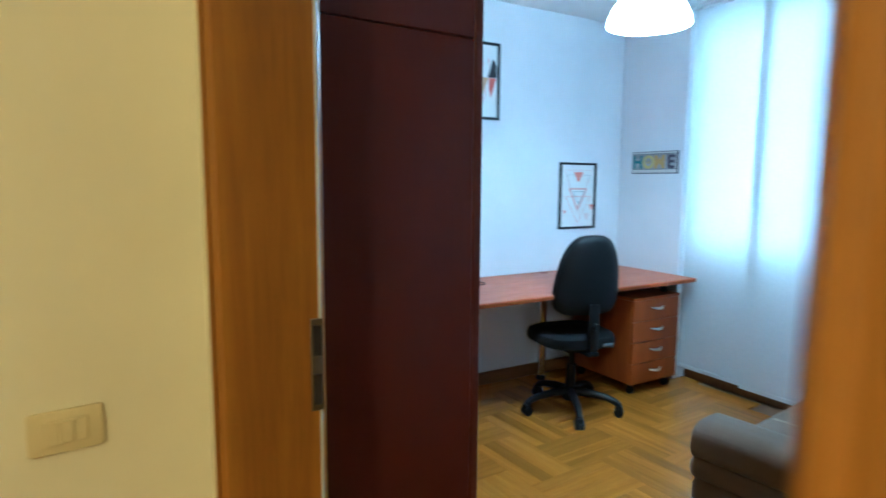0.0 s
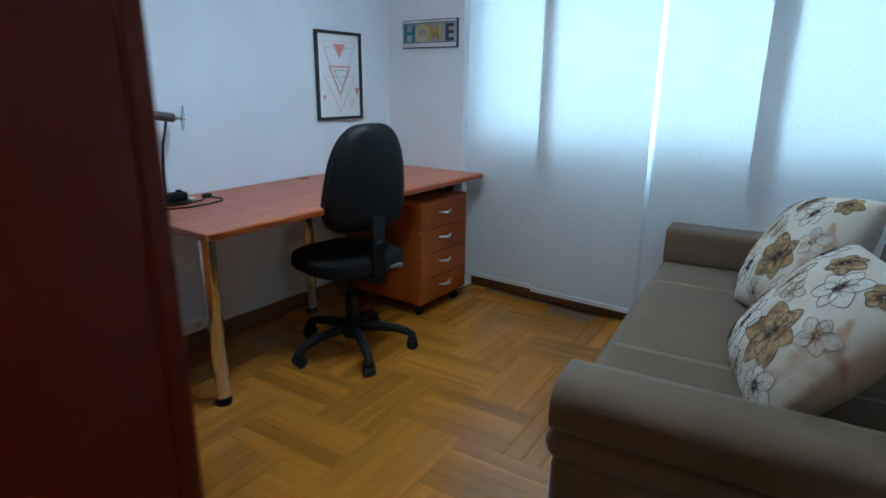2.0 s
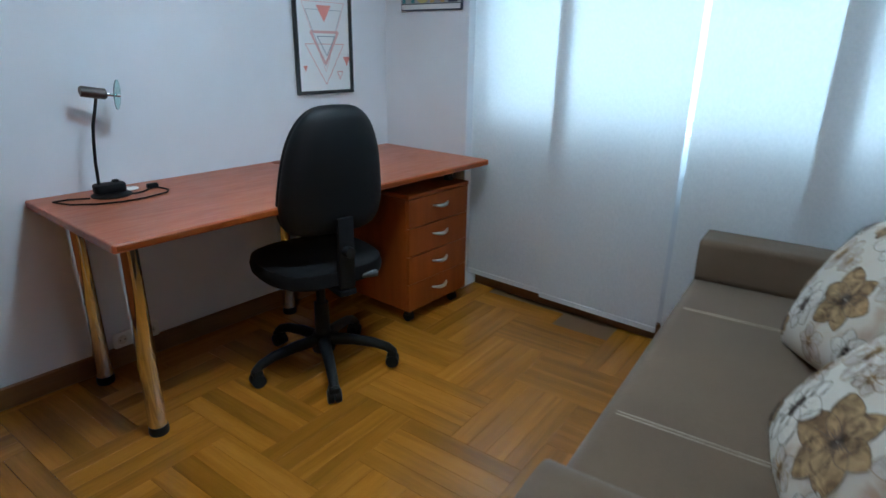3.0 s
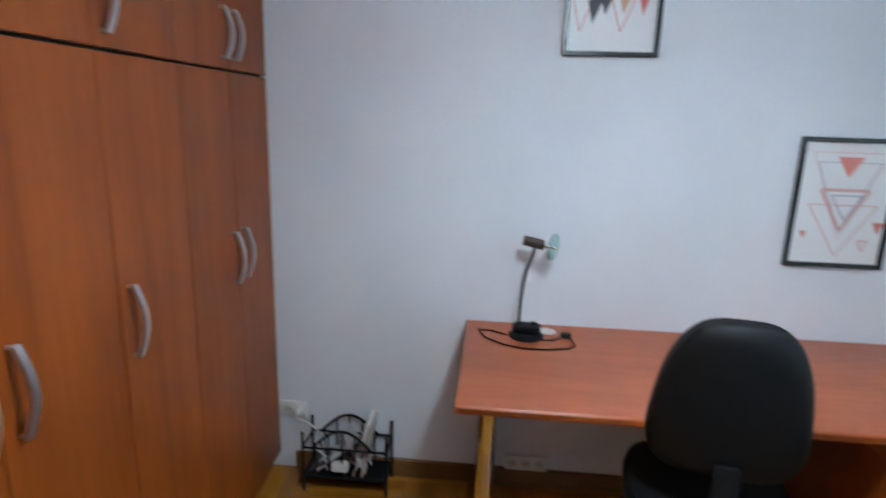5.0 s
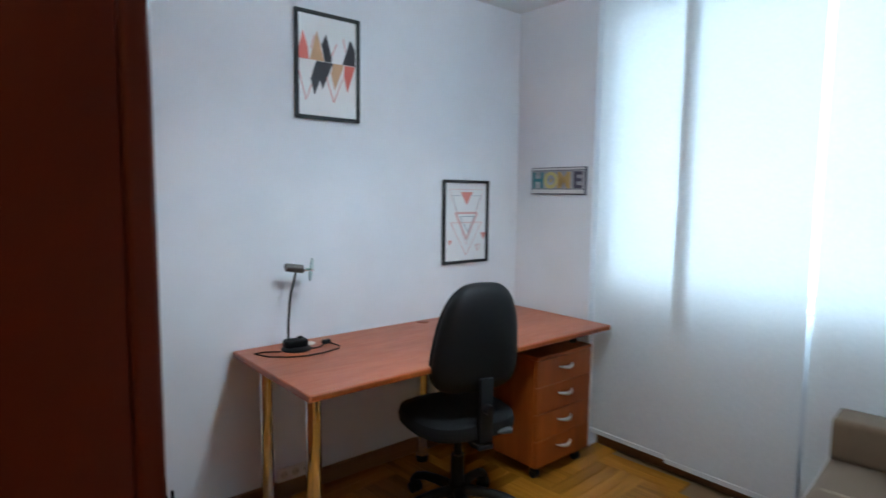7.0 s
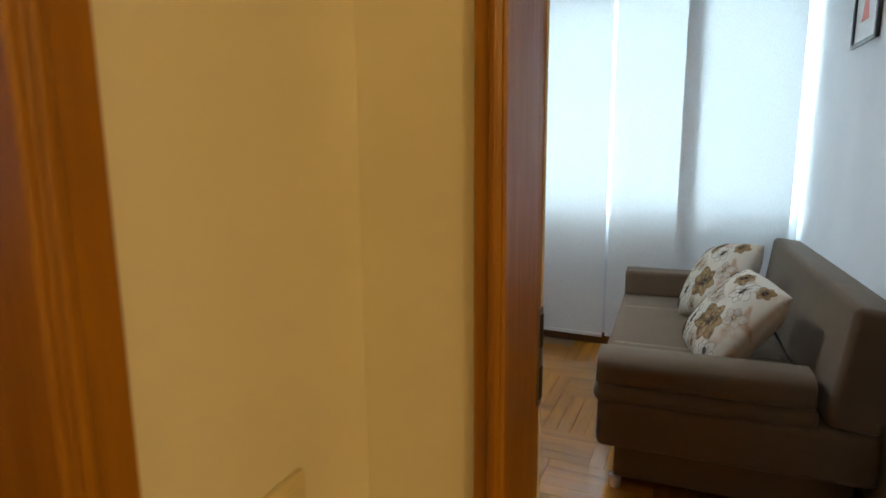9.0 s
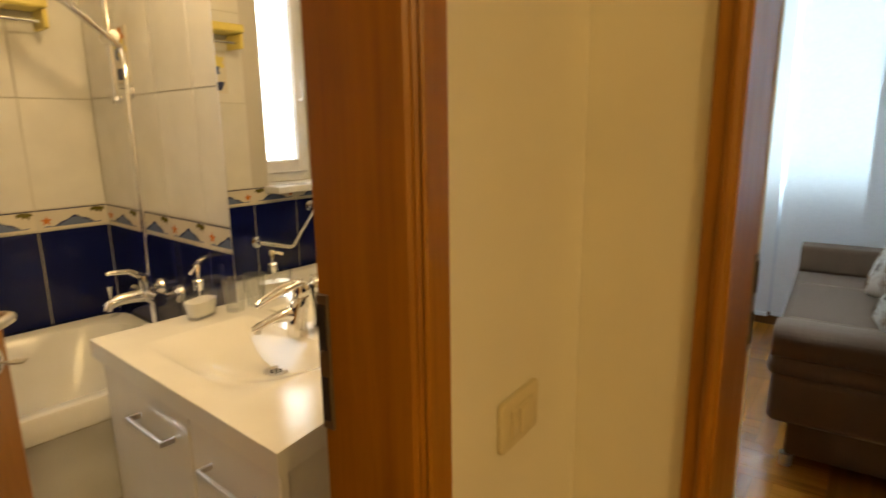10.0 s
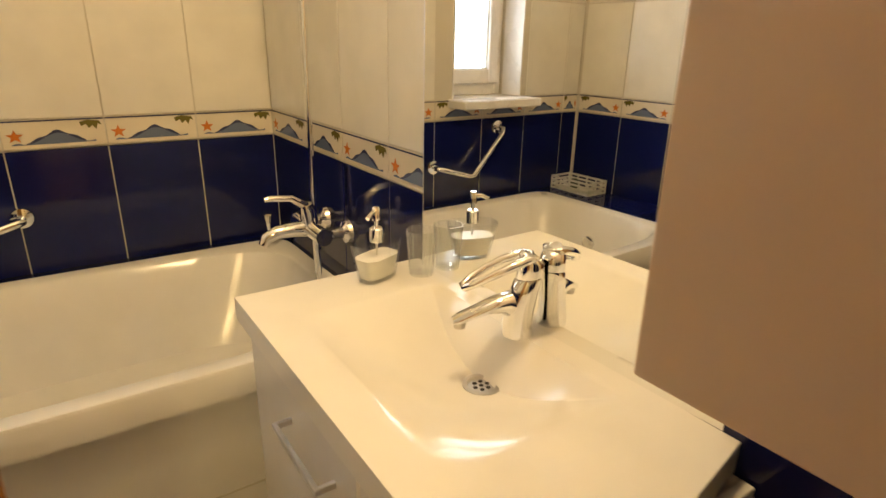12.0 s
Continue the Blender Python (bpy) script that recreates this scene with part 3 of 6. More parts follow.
def vanity():
    v = thing("vanity_cabinet", "white high-gloss wall-hung vanity cabinet with square handles", "cabinet", at=(1.44, 2.62, 0.345))
    case = box((1.287, 2.262, 0.35), (1.645, 2.280, 0.792), 0.001)
    box((1.287, 2.997, 0.35), (1.645, 3.015, 0.792), 0.001, bm=case)
    box((1.287, 2.281, 0.35), (1.645, 2.996, 0.368), 0.001, bm=case)
    box((1.630, 2.281, 0.369), (1.645, 2.996, 0.792), 0.001, bm=case)
    body = part("body", case, M_LACQ, v)
    for y0, y1, h0, h1 in ((2.240, 2.560, 2.315, 2.485), (2.566, 3.012, 2.635, 2.815)):
        if y0 > 2.561:
            d = part("door", box((1.264, y0, 0.352), (1.285, y1, 0.788), 0.003), M_LACQ, v)
            bar_handle(d, 1.264, h0, h1, 0.70)
            continue
        d = part("drawer", box((1.264, y0, 0.585), (1.285, y1, 0.788), 0.003), M_LACQ, v)
        bar_handle(d, 1.264, h0, h1, 0.70)
        d = part("drawer", box((1.264, y0, 0.352), (1.285, y1, 0.580), 0.003), M_LACQ, v)
        bar_handle(d, 1.264, h0, h1, 0.50)


vanity()


def basin_mixer():
    """Leaning tapered body that flows into a flat spout, with a looped lever above it."""
    x, y, z = 0.0, 0.0, 0.0
    f = thing("basin_mixer", "chrome single-lever basin mixer with a looped handle", "tap", turn=pose(1.602, 2.652, 0.8375, 0, 0, -24))

    def flow(rings, name, label="", seg=24):
        """Elliptic sections: (centre x, centre z, half width, half height, tilt of the section)."""
        bm = bmesh.new()
        loops = []
        for cx, cz, w, h, tilt in rings:
            t = radians(tilt)
            loop = []
            for k in range(seg):
                c, q = math.cos(k * math.tau / seg), math.sin(k * math.tau / seg)
                loop.append(bm.verts.new((x + cx + h * q * math.cos(t), y + w * c, z + cz + h * q * math.sin(t))))
            loops.append(loop)
        for u, v in zip(loops, loops[1:]):
            for k in range(seg):
                bm.faces.new((u[k], u[(k + 1) % seg], v[(k + 1) % seg], v[k]))
        bm.faces.new(loops[0][::-1]), bm.faces.new(loops[-1])
        return part(name, bm, M_CHROME, f, label, True)

    flow([(0.0, 0.0, 0.0265, 0.0265, 0), (0.0, 0.004, 0.027, 0.027, 0), (-0.002, 0.018, 0.0245, 0.0245, 0), (0.001, 0.045, 0.0225, 0.0245, 0), (0.007, 0.075, 0.0215, 0.0235, 3), (0.012, 0.096, 0.021, 0.022, 5), (0.014, 0.1, 0.019, 0.020, 5)], "body")
    flow([(0.002, 0.046, 0.019, 0.026, 62), (-0.020, 0.058, 0.019, 0.021, 66), (-0.048, 0.054, 0.0185, 0.0145, 72), (-0.076, 0.043, 0.0175, 0.0105, 76), (-0.100, 0.034, 0.0155, 0.0085, 78), (-0.111, 0.030, 0.011, 0.005, 80)], "spout")
    part("aerator", lathe([(0.0, -0.011), (0.0095, -0.011), (0.0105, 0.0), (0.0, 0.0)], (x - 0.098, y, z + 0.029), 18), M_STEEL, f, "", True)
    flow([(0.0142, 0.1015, 0.0205, 0.0215, 6), (0.0155, 0.112, 0.0212, 0.022, 6), (0.016, 0.126, 0.0208, 0.021, -4), (0.012, 0.138, 0.017, 0.017, -16), (0.008, 0.143, 0.009, 0.009, -20)], "cap")
    loop = []
    for q, w in ((0.0, 0.0165), (0.3, 0.0205), (0.6, 0.0195), (0.85, 0.0145), (1.0, 0.006)):
        loop.append(Vector((x + 0.004 - 0.098 * q, y + w, z + 0.135 - 0.030 * q - 0.016 * q * q)))
    back = [Vector((p.x, 2 * y - p.y, p.z)) for p in reversed(loop)]
    whole = [Vector((x + 0.018, y + 0.011, z + 0.134))] + loop + back + [Vector((x + 0.018, y - 0.011, z + 0.134))]
    part("lever", tube(whole, [0.0075, 0.0075, 0.007, 0.0062, 0.006, 0.0062, 0.0062, 0.006, 0.0062, 0.007, 0.0075, 0.0075], 12, closed=True), M_CHROME, f, "looped chrome lever", True)


basin_mixer()


def soap_dispenser():
    s = thing("soap_dispenser", "clear acrylic soap dispenser half full of white soap", "soap dispenser", at=(1.515, 2.978, 0.841))
    m = pose(1.515, 2.978, 0.841, 0, 0, 20) @ Matrix.Scale(1.18, 4)

    def tub(w0, w1, d0, d1, z0, z1, lid=True, into=None):
        bm = bmesh.new()
        rings = []
        for k in range(7):
            t = k / 6
            w, d, z = w0 + (w1 - w0) * t, d0 + (d1 - d0) * t, z0 + (z1 - z0) * t
            rings.append([bm.verts.new((abs(math.cos(a)) ** 0.6 * math.copysign(w, math.cos(a)), abs(math.sin(a)) ** 0.6 * math.copysign(d, math.sin(a)), z)) for a in [i * math.tau / 32 for i in range(32)]])
        for u, v in zip(rings, rings[1:]):
            for i in range(32):
                bm.faces.new((u[i], u[(i + 1) % 32], v[(i + 1) % 32], v[i]))
        bm.faces.new(rings[0][::-1])
        if lid:
            bm.faces.new(rings[-1])
        bmesh.ops.transform(bm, matrix=m, verts=bm.verts)
        if into is not None:
            bmesh.ops.reverse_faces(bm, faces=bm.faces[:])
        return merge(into, bm)

    shell_bm = tub(0.034, 0.048, 0.021, 0.030, 0, 0.067, False)
    b = part("bottle", tub(0.0315, 0.0455, 0.0185, 0.0275, 0.005, 0.067, False, shell_bm), M_THIN, s, "clear acrylic bottle", True)
    b.visible_shadow = False
    part("soap", tub(0.0312, 0.0395, 0.0182, 0.0235, 0.0055, 0.041), M_SOAP, s, "white liquid soap", True)
    part("collar", lathe([(0, 0.086), (0.014, 0.086), (0.014, 0.112), (0.011, 0.115), (0, 0.115)], (1.515, 2.978, 0.832), 20), M_CHROME, s, "chrome collar", True)
    pump = lathe([(0, 0.113), (0.004, 0.113), (0.004, 0.128), (0.0085, 0.13), (0.0085, 0.152), (0.006, 0.156), (0, 0.156)], (1.515, 2.978, 0.832), 18)
    tube([(1.515, 2.978, 0.832 + 0.147), (1.500, 2.968, 0.832 + 0.147), (1.487, 2.960, 0.832 + 0.140)], 0.0045, 10, pump)
    part("pump", pump, M_CHROME, s, "chrome pump", True)
    part("dip_tube", tube([(1.515, 2.978, 0.855), (1.515, 2.978, 0.925)], 0.0022, 8), M_WPLAST, s)


soap_dispenser()


def tumbler(at):
    t = thing("tumbler", "clear ribbed plastic tumbler on the washbasin", "tumbler", at=at)
    bm = bmesh.new()
    prof = [(0.024, 0.0), (0.026, 0.03), (0.029, 0.07), (0.031, 0.095), (0.0295, 0.095), (0.0275, 0.07), (0.0245, 0.03), (0.0225, 0.005)]
    rings = []
    for r, z in prof:
        rings.append([bm.verts.new((at[0] + (r * (1 + 0.05 * math.cos(12 * a))) * math.cos(a), at[1] + (r * (1 + 0.05 * math.cos(12 * a))) * math.sin(a), at[2] + z)) for a in [k * math.tau / 72 for k in range(72)]])
    for u, v in zip(rings, rings[1:]):
        for k in range(72):
            bm.faces.new((u[k], u[(k + 1) % 72], v[(k + 1) % 72], v[k]))
    bm.faces.new(rings[0][::-1]), bm.faces.new(rings[-1])
    p = part("cup", bm, M_RIB, t, "", True)
    p.visible_shadow = False


tumbler((1.602, 2.950, 0.841))

askew = pose(1.64, 2.655, 0, 0, 0, 1.1) @ pose(-1.64, -2.655, 0)      # the mirror follows a wall that is not quite square
mir = thing("wall_mirror", "frameless wall mirror above the washbasin", "mirror", at=(1.63, 2.66, 0.88))
part("glass", box((1.641, 2.315, 0.8387), (1.649, 2.995, 1.95), m=askew), M_MIRROR, mir)
part("edge", box((1.6408, 2.9951, 0.8387), (1.6492, 2.998, 1.95), m=askew), M_SATIN, mir, "polished edge strip")

cab = thing("wall_cabinet", "cream laminate wall cabinet beside the mirror", "cabinet", at=(1.52, 2.15, 1.0))
part("body", box((1.43, 2.06, 1.015), (1.649, 2.292, 2.0), 0.002), M_CABIN, cab)
part("door", box((1.412, 2.055, 1.010), (1.428, 2.294, 2.005), 0.003), M_CABIN, cab)


def bathtub():
    b = thing("bathtub", "white acrylic bathtub with a moulded backrest", "bathtub", at=(0.95, 3.55, 0))
    x0, x1, y0, y1, top = 0.30, 1.647, 3.135, 3.93, 0.635
    n = 64
    cx, cy, hx, hy = (x0 + x1) / 2, (y0 + y1) / 2, (x1 - x0) / 2, (y1 - y0) / 2
    bm = bmesh.new()

    def ring(sx, sy, z, power, ox=0.0):
        out = []
        for k in range(n):
            a = k * math.tau / n
            c, s = math.cos(a), math.sin(a)
            out.append(bm.verts.new((cx + ox + sx * math.copysign(abs(c) ** power, c), cy + sy * math.copysign(abs(s) ** power, s), z)))
        return out

    rings = [ring(hx, hy, top - 0.07, 0.14), ring(hx, hy, top - 0.006, 0.14), ring(hx - 0.005, hy - 0.005, top, 0.14),
             ring(hx - 0.045, hy - 0.048, top, 0.30), ring(hx - 0.056, hy - 0.06, top - 0.008, 0.33),
             ring(hx - 0.085, hy - 0.085, top - 0.10, 0.40, 0.005), ring(hx - 0.12, hy - 0.115, top - 0.20, 0.46, 0.02), ring(hx - 0.18, hy - 0.15, top - 0.275, 0.5, 0.04), ring(hx - 0.30, hy - 0.22, top - 0.30, 0.55, 0.05)]
    for u, v in zip(rings, rings[1:]):
        for k in range(n):
            bm.faces.new((u[k], u[(k + 1) % n], v[(k + 1) % n], v[k]))
    bm.faces.new(rings[-1])
    part("tub", bm, M_ACRYL, b, "", True)
    part("front_panel", box((x0 + 0.01, y0 + 0.03, 0.02), (x1 - 0.004, y0 + 0.05, top - 0.068), 0.004), M_ACRYL, b)
    # raised darker strips paint the shade under the rim and in the groove
    part("panel_recess", box((x0 + 0.01, y0 + 0.024, top - 0.085), (x1 - 0.004, y0 + 0.03, top - 0.072)), M_GROUT, b)
    part("panel_groove", box((x0 + 0.01, y0 + 0.0285, 0.297), (x1 - 0.004, y0 + 0.0299, 0.302)), M_GROUT, b)
    for gx in (0.900, 0.917, 0.934, 0.968, 0.985, 1.002):
        part("foot_grip", box((gx, 3.672, top - 0.297), (gx + 0.012, 3.694, top - 0.292), 0.001), M_GAP, b)
    ov = lathe([(0, 0), (0.03, 0), (0.03, 0.008), (0.022, 0.012), (0, 0.012)], seg=24, m=pose(0.41, 3.53, 0.50, 0, 90, 0))
    part("overflow", ov, M_CHROME, b, "chrome overflow rose", True)


bathtub()
deck = thing("bath_ledge", "navy tiled ledge at the end of the bathtub", "ledge", at=(0.18, 3.55, 0))
deck["kind"] = "structure"
part("base", box((BX0, 3.13, 0), (0.298, BY1, 0.622)), M_GROUT, deck)
for i in range(3):
    part("tile", box((BX0 + 0.003, 3.132 + 0.28 * i, 0.623), (0.296, 3.132 + 0.28 * i + 0.276, 0.631), 0.001), M_NAVY, deck)
part("rear_strip", box((0.30, 3.932, 0.60), (BX1, BY1, 0.632), 0.001), M_NAVY, deck)


def bath_mixer():
    f = thing("bath_mixer", "chrome wall-mounted bath and shower mixer", "tap", at=(1.6, 3.47, 0.8))
    z, xw = 0.80, 1.6485
    for y in (3.395, 3.545):
        part("wall_rose", lathe([(0, 0), (0.033, 0), (0.030, 0.012), (0.016, 0.02), (0.014, 0.05), (0, 0.05)], seg=24, m=pose(xw, y, z, 0, -90, 0)), M_CHROME, f, "", True)
    part("body", tube([(1.57, 3.375, z), (1.57, 3.565, z)], [0.023, 0.023], 18), M_CHROME, f, "", True)
    part("spout", tube([(1.57, 3.47, z), (1.52, 3.47, z + 0.005), (1.475, 3.47, z + 0.004), (1.445, 3.47, z - 0.008), (1.438, 3.47, z - 0.025)], [0.022, 0.02, 0.018, 0.016, 0.014], 14), M_CHROME, f, "", True)
    part("diverter", tube([(1.455, 3.47, z + 0.015), (1.455, 3.47, z + 0.045), (1.455, 3.47, z + 0.055)], [0.004, 0.008, 0.009], 12), M_CHROME, f, "", True)
    part("cartridge", tube([(1.57, 3.47, z), (1.565, 3.47, z + 0.05), (1.56, 3.47, z + 0.07)], [0.024, 0.023, 0.018], 18), M_CHROME, f, "", True)
    part("lever", tube([(1.56, 3.47, z + 0.065), (1.52, 3.47, z + 0.092), (1.465, 3.47, z + 0.098), (1.448, 3.47, z + 0.096)], [0.012, 0.009, 0.008, 0.006], 12), M_CHROME, f, "", True)
    part("hose_outlet", tube([(1.57, 3.43, z - 0.02), (1.57, 3.43, z - 0.05)], 0.011, 12), M_CHROME, f, "", True)


bath_mixer()


def shower_set():
    s = thing("shower_set", "chrome shower rail with hand shower and hose", "shower", at=(1.6, 3.55, 1.1))
    x, y = 1.602, 3.60
    for z in (1.48, 1.86):
        part("bracket", lathe([(0, 0), (0.026, 0), (0.024, 0.012), (0.013, 0.018), (0.013, 0.045), (0, 0.045)], seg=20, m=pose(1.6485, y, z, 0, -90, 0)), M_CHROME, s, "", True)
    part("rail", tube([(x, y, 1.45), (x, y, 1.89)], 0.0105, 14), M_CHROME, s, "", True)
    part("rail_end", tube([(x, y, 1.44), (x, y, 1.452), (x, y, 1.465)], [0.012, 0.017, 0.012], 14), M_CHROME, s, "", True)
    part("slider", tube([(x + 0.0, y - 0.035, 1.655), (x, y + 0.035, 1.655)], 0.02, 14), M_CHROME, s, "", True)
    part("hand_shower", tube([(x + 0.015, y - 0.04, 1.62), (x - 0.01, y - 0.035, 1.645), (x - 0.06, y - 0.03, 1.69), (x - 0.13, y - 0.025, 1.75), (x - 0.17, y - 0.02, 1.785), (x - 0.19, y - 0.02, 1.775)], [0.010, 0.012, 0.013, 0.016, 0.036, 0.037], 16), M_CHROME, s, "", True)
    hose = [(1.57, 3.43, 0.755), (1.572, 3.43, 0.70), (1.578, 3.45, 0.645), (1.588, 3.485, 0.66), (1.592, 3.50, 0.76), (1.600, 3.51, 1.1), (1.604, 3.515, 1.4), (1.612, 3.53, 1.56), (1.617, 3.56, 1.62)]
    part("hose", tube(hose, 0.0075, 12), M_CHROME, s, "ribbed chrome hose", True)


shower_set()


def grab_bar():
    g = thing("grab_bar", "angled chrome grab bar above the bathtub", "grab bar", at=(0.74, 3.93, 0.75))
    y = BY1 - 0.055
    pts = [(0.915, BY1 - 0.005, 0.80), (0.915, y + 0.01, 0.80), (0.905, y, 0.797), (0.76, y, 0.755), (0.735, y, 0.757), (0.585, y, 0.925), (0.572, y + 0.01, 0.94), (0.572, BY1 - 0.005, 0.945)]
    part("bar", tube(pts, 0.0115, 14), M_CHROME, g, "", True)
    for p in ((0.915, 0.80), (0.572, 0.945)):
        part("wall_rose", lathe([(0, 0), (0.03, 0), (0.028, 0.008), (0.014, 0.012), (0, 0.012)], seg=22, m=pose(p[0], BY1 - 0.0005, p[1], 90, 0, 0)), M_CHROME, g, "", True)


grab_bar()


def soap_basket():
    b = thing("soap_basket", "small white plastic basket on the tiled ledge", "basket", at=(0.17, 3.80, 0.632))
    lo, hi = (0.085, 3.72, 0.632), (0.215, 3.95, 0.69)
    bm = box(lo, (hi[0], hi[1], lo[2] + 0.005))
    for z in (0.648, 0.666, 0.684):
        box((lo[0], lo[1], z), (hi[0], lo[1] + 0.004, z + 0.009), bm=bm)
        box((lo[0], hi[1] - 0.004, z), (hi[0], hi[1], z + 0.009), bm=bm)
        box((lo[0], lo[1] + 0.004, z), (lo[0] + 0.004, hi[1] - 0.004, z + 0.009), bm=bm)
        box((hi[0] - 0.004, lo[1] + 0.004, z), (hi[0], hi[1] - 0.004, z + 0.009), bm=bm)
    part("tray", bm, M_WPLAST, b)
    for i in range(5):
        y = lo[1] + 0.001 + i * 0.056
        for x in (lo[0], hi[0] - 0.006):
            part("post", box((x - 0.001, y, lo[2]), (x + 0.006, y + 0.006, hi[2] + 0.004)), M_WPLAST, b)
    sp = lathe([(0, 0), (0.022, 0.003), (0.03, 0.018), (0.026, 0.036), (0.012, 0.045), (0, 0.046)], (0.15, 3.86, 0.638), 18)
    single("bath_sponge", sp, fabric("grey_green_sponge", (0.10, 0.12, 0.09), weave=120), "small grey-green sponge in the basket", "sponge", True)


soap_basket()


def bath_window():
    w = thing("window_2", "narrow white plastic window with frosted daylight behind", "window", at=(0.63, 4.1, WZ0))
    w["kind"] = "structure"
    y0, y1 = 4.11, 4.17
    fr = box((WX0, y0, WZ0), (WX0 + 0.035, y1, WZ1), 0.003)
    box((WX1 - 0.035, y0, WZ0), (WX1, y1, WZ1), 0.003, bm=fr)
    box((WX0 + 0.035, y0, WZ0), (WX1 - 0.035, y1, WZ0 + 0.05), 0.003, bm=fr)
    box((WX0 + 0.035, y0, WZ1 - 0.035), (WX1 - 0.035, y1, WZ1), 0.003, bm=fr)
    part("window_frame", fr, M_PVC, w)
    a, b, c, d = WX0 + 0.032, WX1 - 0.032, WZ0 + 0.047, WZ1 - 0.032
    sa = box((a, y0 - 0.02, c), (a + 0.055, y1 - 0.02, d), 0.004)
    box((b - 0.055, y0 - 0.02, c), (b, y1 - 0.02, d), 0.004, bm=sa)
    box((a + 0.055, y0 - 0.02, c), (b - 0.055, y1 - 0.02, c + 0.065), 0.004, bm=sa)
    box((a + 0.055, y0 - 0.02, d - 0.055), (b - 0.055, y1 - 0.02, d), 0.004, bm=sa)
    part("sash", sa, M_PVC, w)
    ga = box((a + 0.05, y0 - 0.006, c + 0.06), (a + 0.058, y0, d - 0.05))
    box((b - 0.058, y0 - 0.006, c + 0.06), (b - 0.05, y0, d - 0.05), bm=ga)
    box((a + 0.058, y0 - 0.006, c + 0.06), (b - 0.058, y0, c + 0.068), bm=ga)
    part("gasket", ga, M_GROUT, w, "grey rubber gasket")
    p = part("pane", box((a + 0.055, y0 + 0.004, c + 0.065), (b - 0.055, y0 + 0.010, d - 0.055)), M_GLASS, w)
    p.visible_shadow = False
    h = tube([(a + 0.028, y0 - 0.02, 1.50), (a + 0.028, y0 - 0.05, 1.50), (a + 0.028, y0 - 0.055, 1.51), (a + 0.028, y0 - 0.055, 1.60)], 0.008, 10)
    part("handle", h, M_PVC, w, "white window handle", True)
    part("window_sill", box((WX0 - 0.02, BY1 - 0.115, WZ0 - 0.034), (WX1 + 0.02, y0 - 0.002, WZ0), 0.004), M_PVC, w)
    rv = box((WX0 - 0.001, BY1 - 0.001, WZ0 + 0.001), (WX0 + 0.006, y0 - 0.021, WZ1))
    box((WX1 - 0.006, BY1 - 0.001, WZ0 + 0.001), (WX1 + 0.001, y0 - 0.021, WZ1), bm=rv)
    part("reveal", rv, M_PVC, w)
    structure("backdrop", box((0.1, 4.6, 0.6), (1.2, 4.62, 2.6)), M_DAY, "bright overcast daylight outside the bathroom window", "backdrop")


bath_window()
shelf = thing("towel_shelf", "pale yellow plastic towel shelf on the tiled wall", "shelf", at=(1.24, 3.9, 1.74))
part("board", box((0.97, BY1 - 0.13, 1.765), (1.51, BY1 - 0.002, 1.80), 0.006), M_YELLOW, shelf)
for x in (0.972, 1.492):
    part("bracket", box((x, BY1 - 0.12, 1.70), (x + 0.016, BY1 - 0.002, 1.764), 0.004), M_YELLOW, shelf)
part("rail", tube([(0.99, BY1 - 0.09, 1.725), (1.49, BY1 - 0.09, 1.725)], 0.006, 10), M_CHROME, shelf, "", True)


def decor_tile(m):
    d = thing("decor_tile", "cream decor tile with yellow flowers and a blue bowl", "tile", turn=m)
    part("glaze", box((0, 0, 0.0), (0.14, 0.185, 0.004), 0.001), M_BTILE, d)
    for cx, cy, r, mat in ((0.04, 0.135, 0.03, M_YELLOW), (0.09, 0.15, 0.028, M_ORANGE), (0.10, 0.11, 0.03, M_YELLOW), (0.055, 0.10, 0.022, M_WAVE)):
        pts = [(cx + (r * (1 + 0.25 * math.cos(5 * a))) * math.cos(a), cy + (r * (1 + 0.25 * math.cos(5 * a))) * math.sin(a)) for a in [k * math.tau / 30 for k in range(30)]]
        part("flower", prism(pts, 0.0006, pose(0, 0, 0.0041 + 0.0003 * cx * 10)), mat, d)
    part("bowl", prism([(0.012, 0.05), (0.128, 0.05), (0.115, 0.012), (0.03, 0.012)], 0.0006, pose(0, 0, 0.0042)), M_WAVE2, d)


decor_tile(facing((BX1 - 0.0005, 3.725, 1.512), (0, -1, 0), (0, 0, 1)))
decor_tile(facing((1.00, BY1 - 0.0005, 1.512), (1, 0, 0), (0, 0, 1)))
decor_tile(facing((BX0 + 0.0005, 2.75, 1.512), (0, 1, 0), (0, 0, 1)))


# ---- bathroom tiles ----
TILE, GAP = 0.25, 0.004
ROWS = [(0.19, 0.587, M_NAVY), (0.591, 0.985, M_NAVY), (0.989, 1.068, M_BTILE), (1.072, 1.468, M_WTILE), (1.472, 1.868, M_WTILE), (1.872, 2.268, M_WTILE), (2.272, CEIL - 0.002, M_WTILE), (0.002, 0.186, M_NAVY)]
SHAPES = {}


